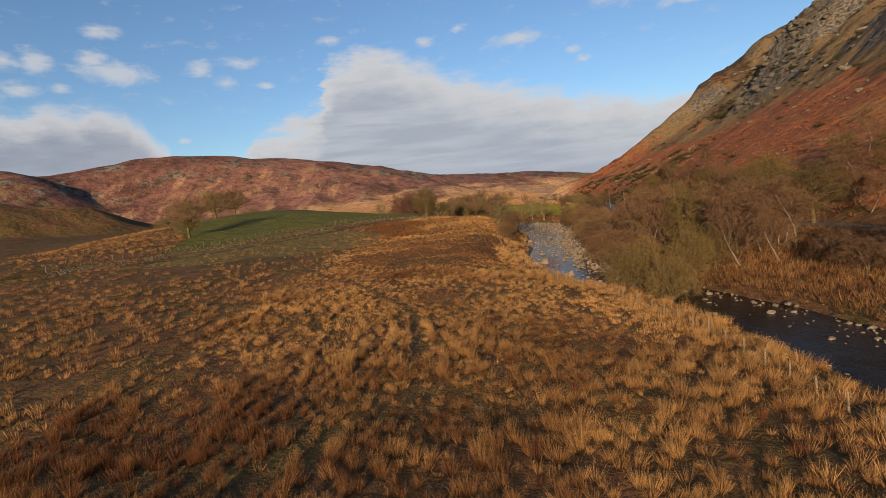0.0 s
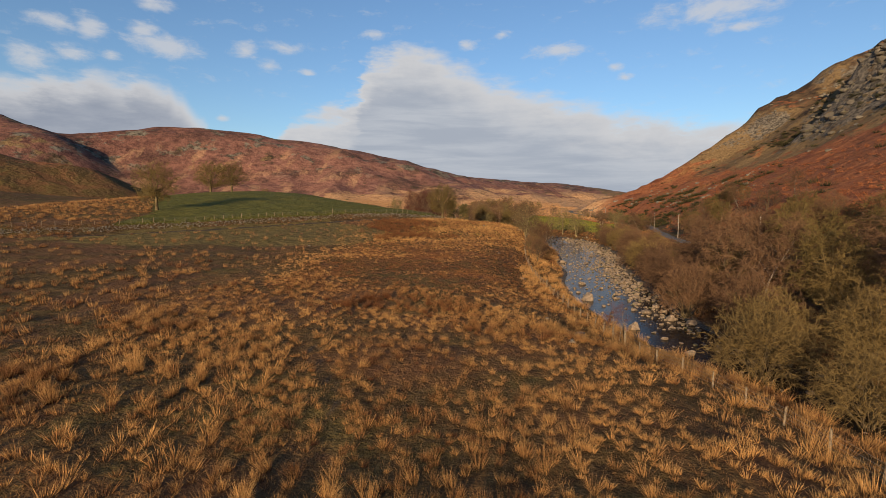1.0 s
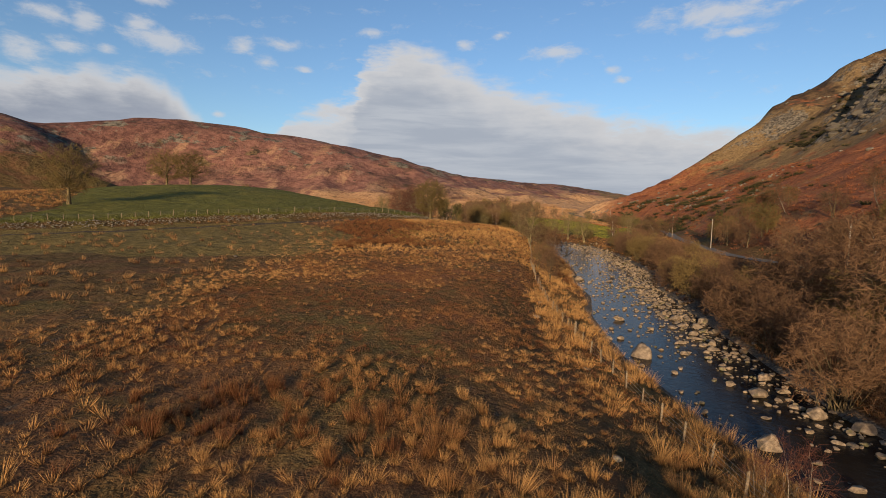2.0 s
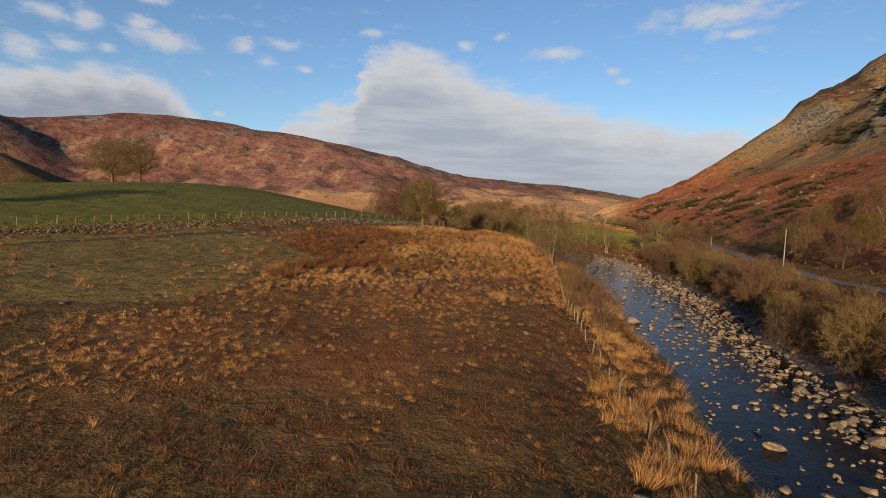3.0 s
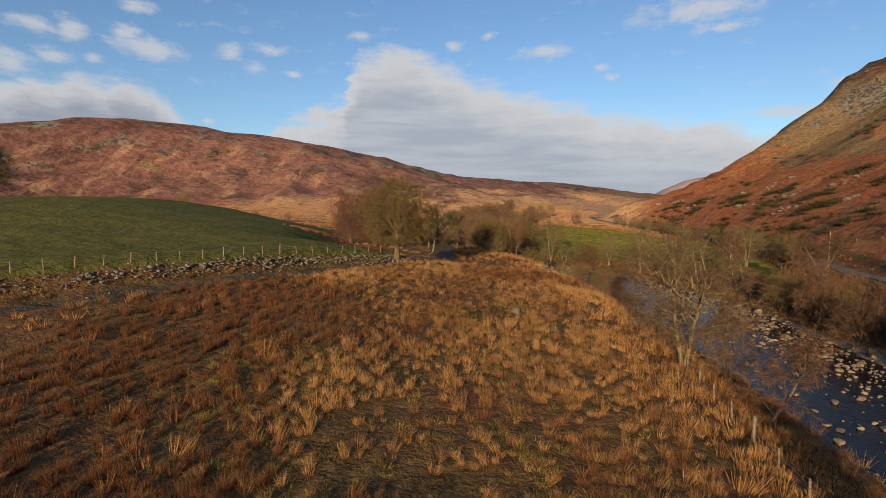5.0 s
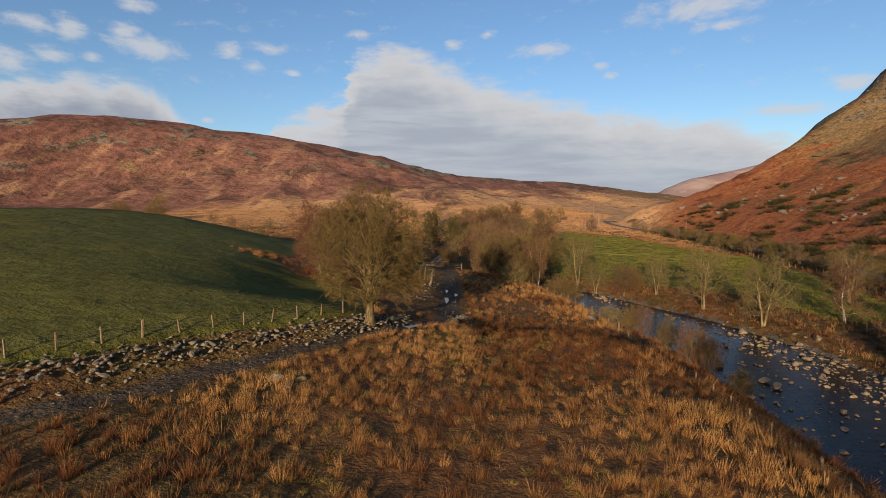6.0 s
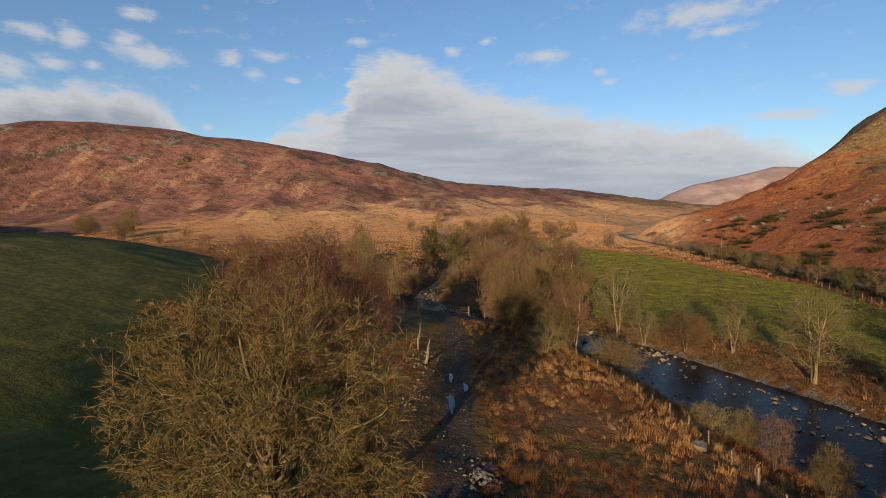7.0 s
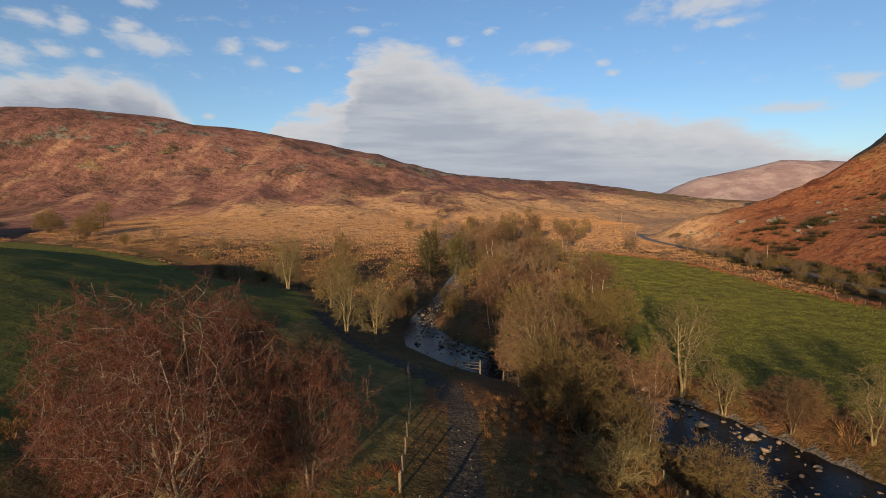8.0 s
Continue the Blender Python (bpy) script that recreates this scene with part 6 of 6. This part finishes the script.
east_g = np.concatenate([scatter(24, 100, 8, 300, 0.8, east_rough, rg), scatter(30, 60, 20, 76, 1.3, east_rough, rg)])
sward("reed_grass", east_g, rg.uniform(0.5, 1.1, len(east_g)), 0.45, 20, RUSH, "rough tan reeds under the trees on the eastern bank", "grass", 85, 0.045, False, 0.5, np.clip(rg.normal(0.3, 0.2, len(east_g)), 0, 1))


def fern_slope(x, y):
    xr = np.interp(y, [r[1] for r in ROAD], [r[0] for r in ROAD])
    u = x - xr
    field = along([(92, 316), (87, 342), (80, 388), (57, 411)], x, y)[0] < 3.0
    slope = (u > 4) & (u < 75)
    return np.maximum(field * 1.0, slope * 0.55 * np.clip(0.5 + ripple(x, y, 12, 76, 2), 0, 1))


def valley_head(x, y):
    d, side, half = along(RIVER, x, y)
    xr = np.interp(y, [r[1] for r in ROAD], [r[0] for r in ROAD])
    ok = (d - half > 3) & (pasture_mask(x, y) < 0.3) & (x < xr - 3) & (along([(-270, 470), (-174, 412), (-120, 392), (-62, 358), (-20, 332), (-10, 322)], x, y)[0] > 4)
    return ok * step(315, 360, y + 12 * ripple(x, y, 20, 103, 2)) * step(28, 16, land(x, y)) * np.clip(0.75 + 0.5 * ripple(x, y, 16, 104, 3), 0, 1)


head = scatter(-190, 110, 310, 620, 0.55, valley_head, rg)
STRAW = mat_blades("pale_moor_grass", (0.24, 0.125, 0.056), (0.47, 0.275, 0.128), (0.60, 0.37, 0.18), root=(0.18, 0.095, 0.045))
sward("pale_grass", head, rg.uniform(0.35, 0.75, len(head)), 2.2, 7, STRAW, "pale straw-coloured moor grass across the valley head", "grass", 105, 0.22, False, 0.9)
ferns = scatter(55, 180, 60, 430, 0.30, fern_slope, rg)
sward("bracken", ferns, rg.uniform(0.5, 1.0, len(ferns)), 0.7, 12, FERN, "dead red-brown bracken covering the hillside", "bracken", 86, 0.16, False, 1.0)
red_bank = scatter(14, 34, 186, 275, 1.1, river_edge, rg)
sward("red_bracken", red_bank, rg.uniform(0.5, 0.9, len(red_bank)), 0.6, 16, FERN, "red dead bracken beside the river fence", "bracken", 87, 0.07, False, 0.9)

litter = scatter(-22, -3, 231, 246, 1.0, lambda x, y: (along(TRACK, x, y)[0] > 2.0) * np.clip(0.4 + ripple(x, y, 5, 93, 2), 0, 1), rg)
sward("dead_bracken_litter", litter, rg.uniform(0.25, 0.6, len(litter)), 0.8, 16, FERN, "brown dead bracken and leaf litter under the birches", "bracken", 94, 0.05, False, 1.0, np.full(len(litter), 0.0))

patch_at = rg.normal(size=(90, 2)) * np.array([2.2, 2.6]) + np.array([-29.5, 244.0])
sward("bracken_patch", patch_at, rg.uniform(0.35, 0.7, len(patch_at)), 0.5, 40, RUSH, "tan dead bracken clump in the green pasture", "bracken", 106, 0.022, False, 0.8, np.clip(rg.normal(0.25, 0.2, len(patch_at)), 0, 1))

# gorse: dark evergreen clumps on the hillside and by the lane, plus a shadow strip
gc = []
for _ in range(2200):
    y = rg.uniform(95, 425)
    xr = np.interp(y, [r[1] for r in ROAD], [r[0] for r in ROAD])
    u = rg.uniform(4, 130)
    w = float(ripple(np.array([xr + u]), np.array([y]), 22, 78, 2)[0])
    if w > 0.46 or rg.random() < 0.02:
        gc.append((xr + u, y))
for _ in range(150):
    y = rg.uniform(262, 405)
    xr = np.interp(y, [r[1] for r in ROAD], [r[0] for r in ROAD])
    gc.append((xr + rg.choice([rg.uniform(-9, -3), rg.uniform(3, 9)]), y))
for y, u in ((292, 12), (300, 24), (310, 9), (318, 34), (326, 18), (336, 27), (345, 10), (352, 40), (360, 22), (372, 31), (384, 14), (395, 26), (408, 18), (300, 48), (330, 56), (270, 16), (255, 30), (240, 20)):
    xr = np.interp(y, [r[1] for r in ROAD], [r[0] for r in ROAD])
    for _ in range(int(rg.uniform(10, 26))):
        gc.append((xr + u + rg.normal() * 3.4, y + rg.normal() * 3.0))
# strip added north of the crag's rib, standing in for its dark shadow band
for _ in range(420):
    u = rg.uniform(98, 215)
    xr = np.interp(350, [r[1] for r in ROAD], [r[0] for r in ROAD])
    gc.append((xr + u, 345 + abs(rg.normal()) * 11 + 0.10 * (u - 98)))
for _ in range(260):
    u, y = rg.uniform(128, 200), rg.uniform(372, 425)
    if float(ripple(np.array([u]), np.array([y]), 26, 79, 2)[0]) > -0.1:
        gc.append((104 + u, y))
gc = np.array(gc)
sward("gorse", gc, rg.uniform(0.9, 2.2, len(gc)), 0.75, 70, DARK_LEAF, "dark green gorse bushes on the bracken slope, one strip standing in for crag shadow", "gorse", 88, 0.14, False, 0.8)
heath = scatter(-20, 16, 74, 132, 4.2, lambda x, y: open_moor(x, y) * np.clip(0.62 + 0.8 * ripple(x, y, 4, 97, 3), 0, 1) * ~on_turf(x, y) * step(72, 84, y) * step(134, 122, y), rg)
sward("heath_clumps", heath, 0.21 * np.clip(rg.lognormal(0, 0.35, len(heath)), 0.5, 2.2), 0.95, 24, HEATH, "low tangled rust-red and ochre heath clumps", "heath", 98, 0.032, False, 0.95, np.clip(0.25 + 0.75 * ripple(heath[:, 0], heath[:, 1], 7, 99, 3) + rg.normal(0, 0.22, len(heath)), 0, 1))
# grass blades of the pasture, near the wall
pg = scatter(-60, -4, 150, 232, 3.0, lambda x, y: (pasture_mask(x, y) > 0.6) * 1.0, rg)
field = scatter(26, 92, 232, 412, 1.3, lambda x, y: (pasture_mask(x, y) > 0.5) * 1.0, rg)
GREEN = mat_blades("pasture_grass", (0.06, 0.070, 0.013), (0.118, 0.122, 0.024), (0.17, 0.158, 0.036), root=(0.042, 0.05, 0.011))
sward("pasture_grass", pg, rg.uniform(0.06, 0.14, len(pg)), 1.6, 7, GREEN, "short grazed olive-green pasture grass", "grass", 89, 0.04, False, 0.9)
FIELD_GREEN = mat_blades("field_grass", (0.115, 0.116, 0.016), (0.2, 0.196, 0.032), (0.26, 0.235, 0.044), root=(0.09, 0.09, 0.015))
sward("field_grass", field, rg.uniform(0.16, 0.26, len(field)), 5.0, 22, FIELD_GREEN, "short bright green grass of the river field", "grass", 96, 0.05, False, 0.9)
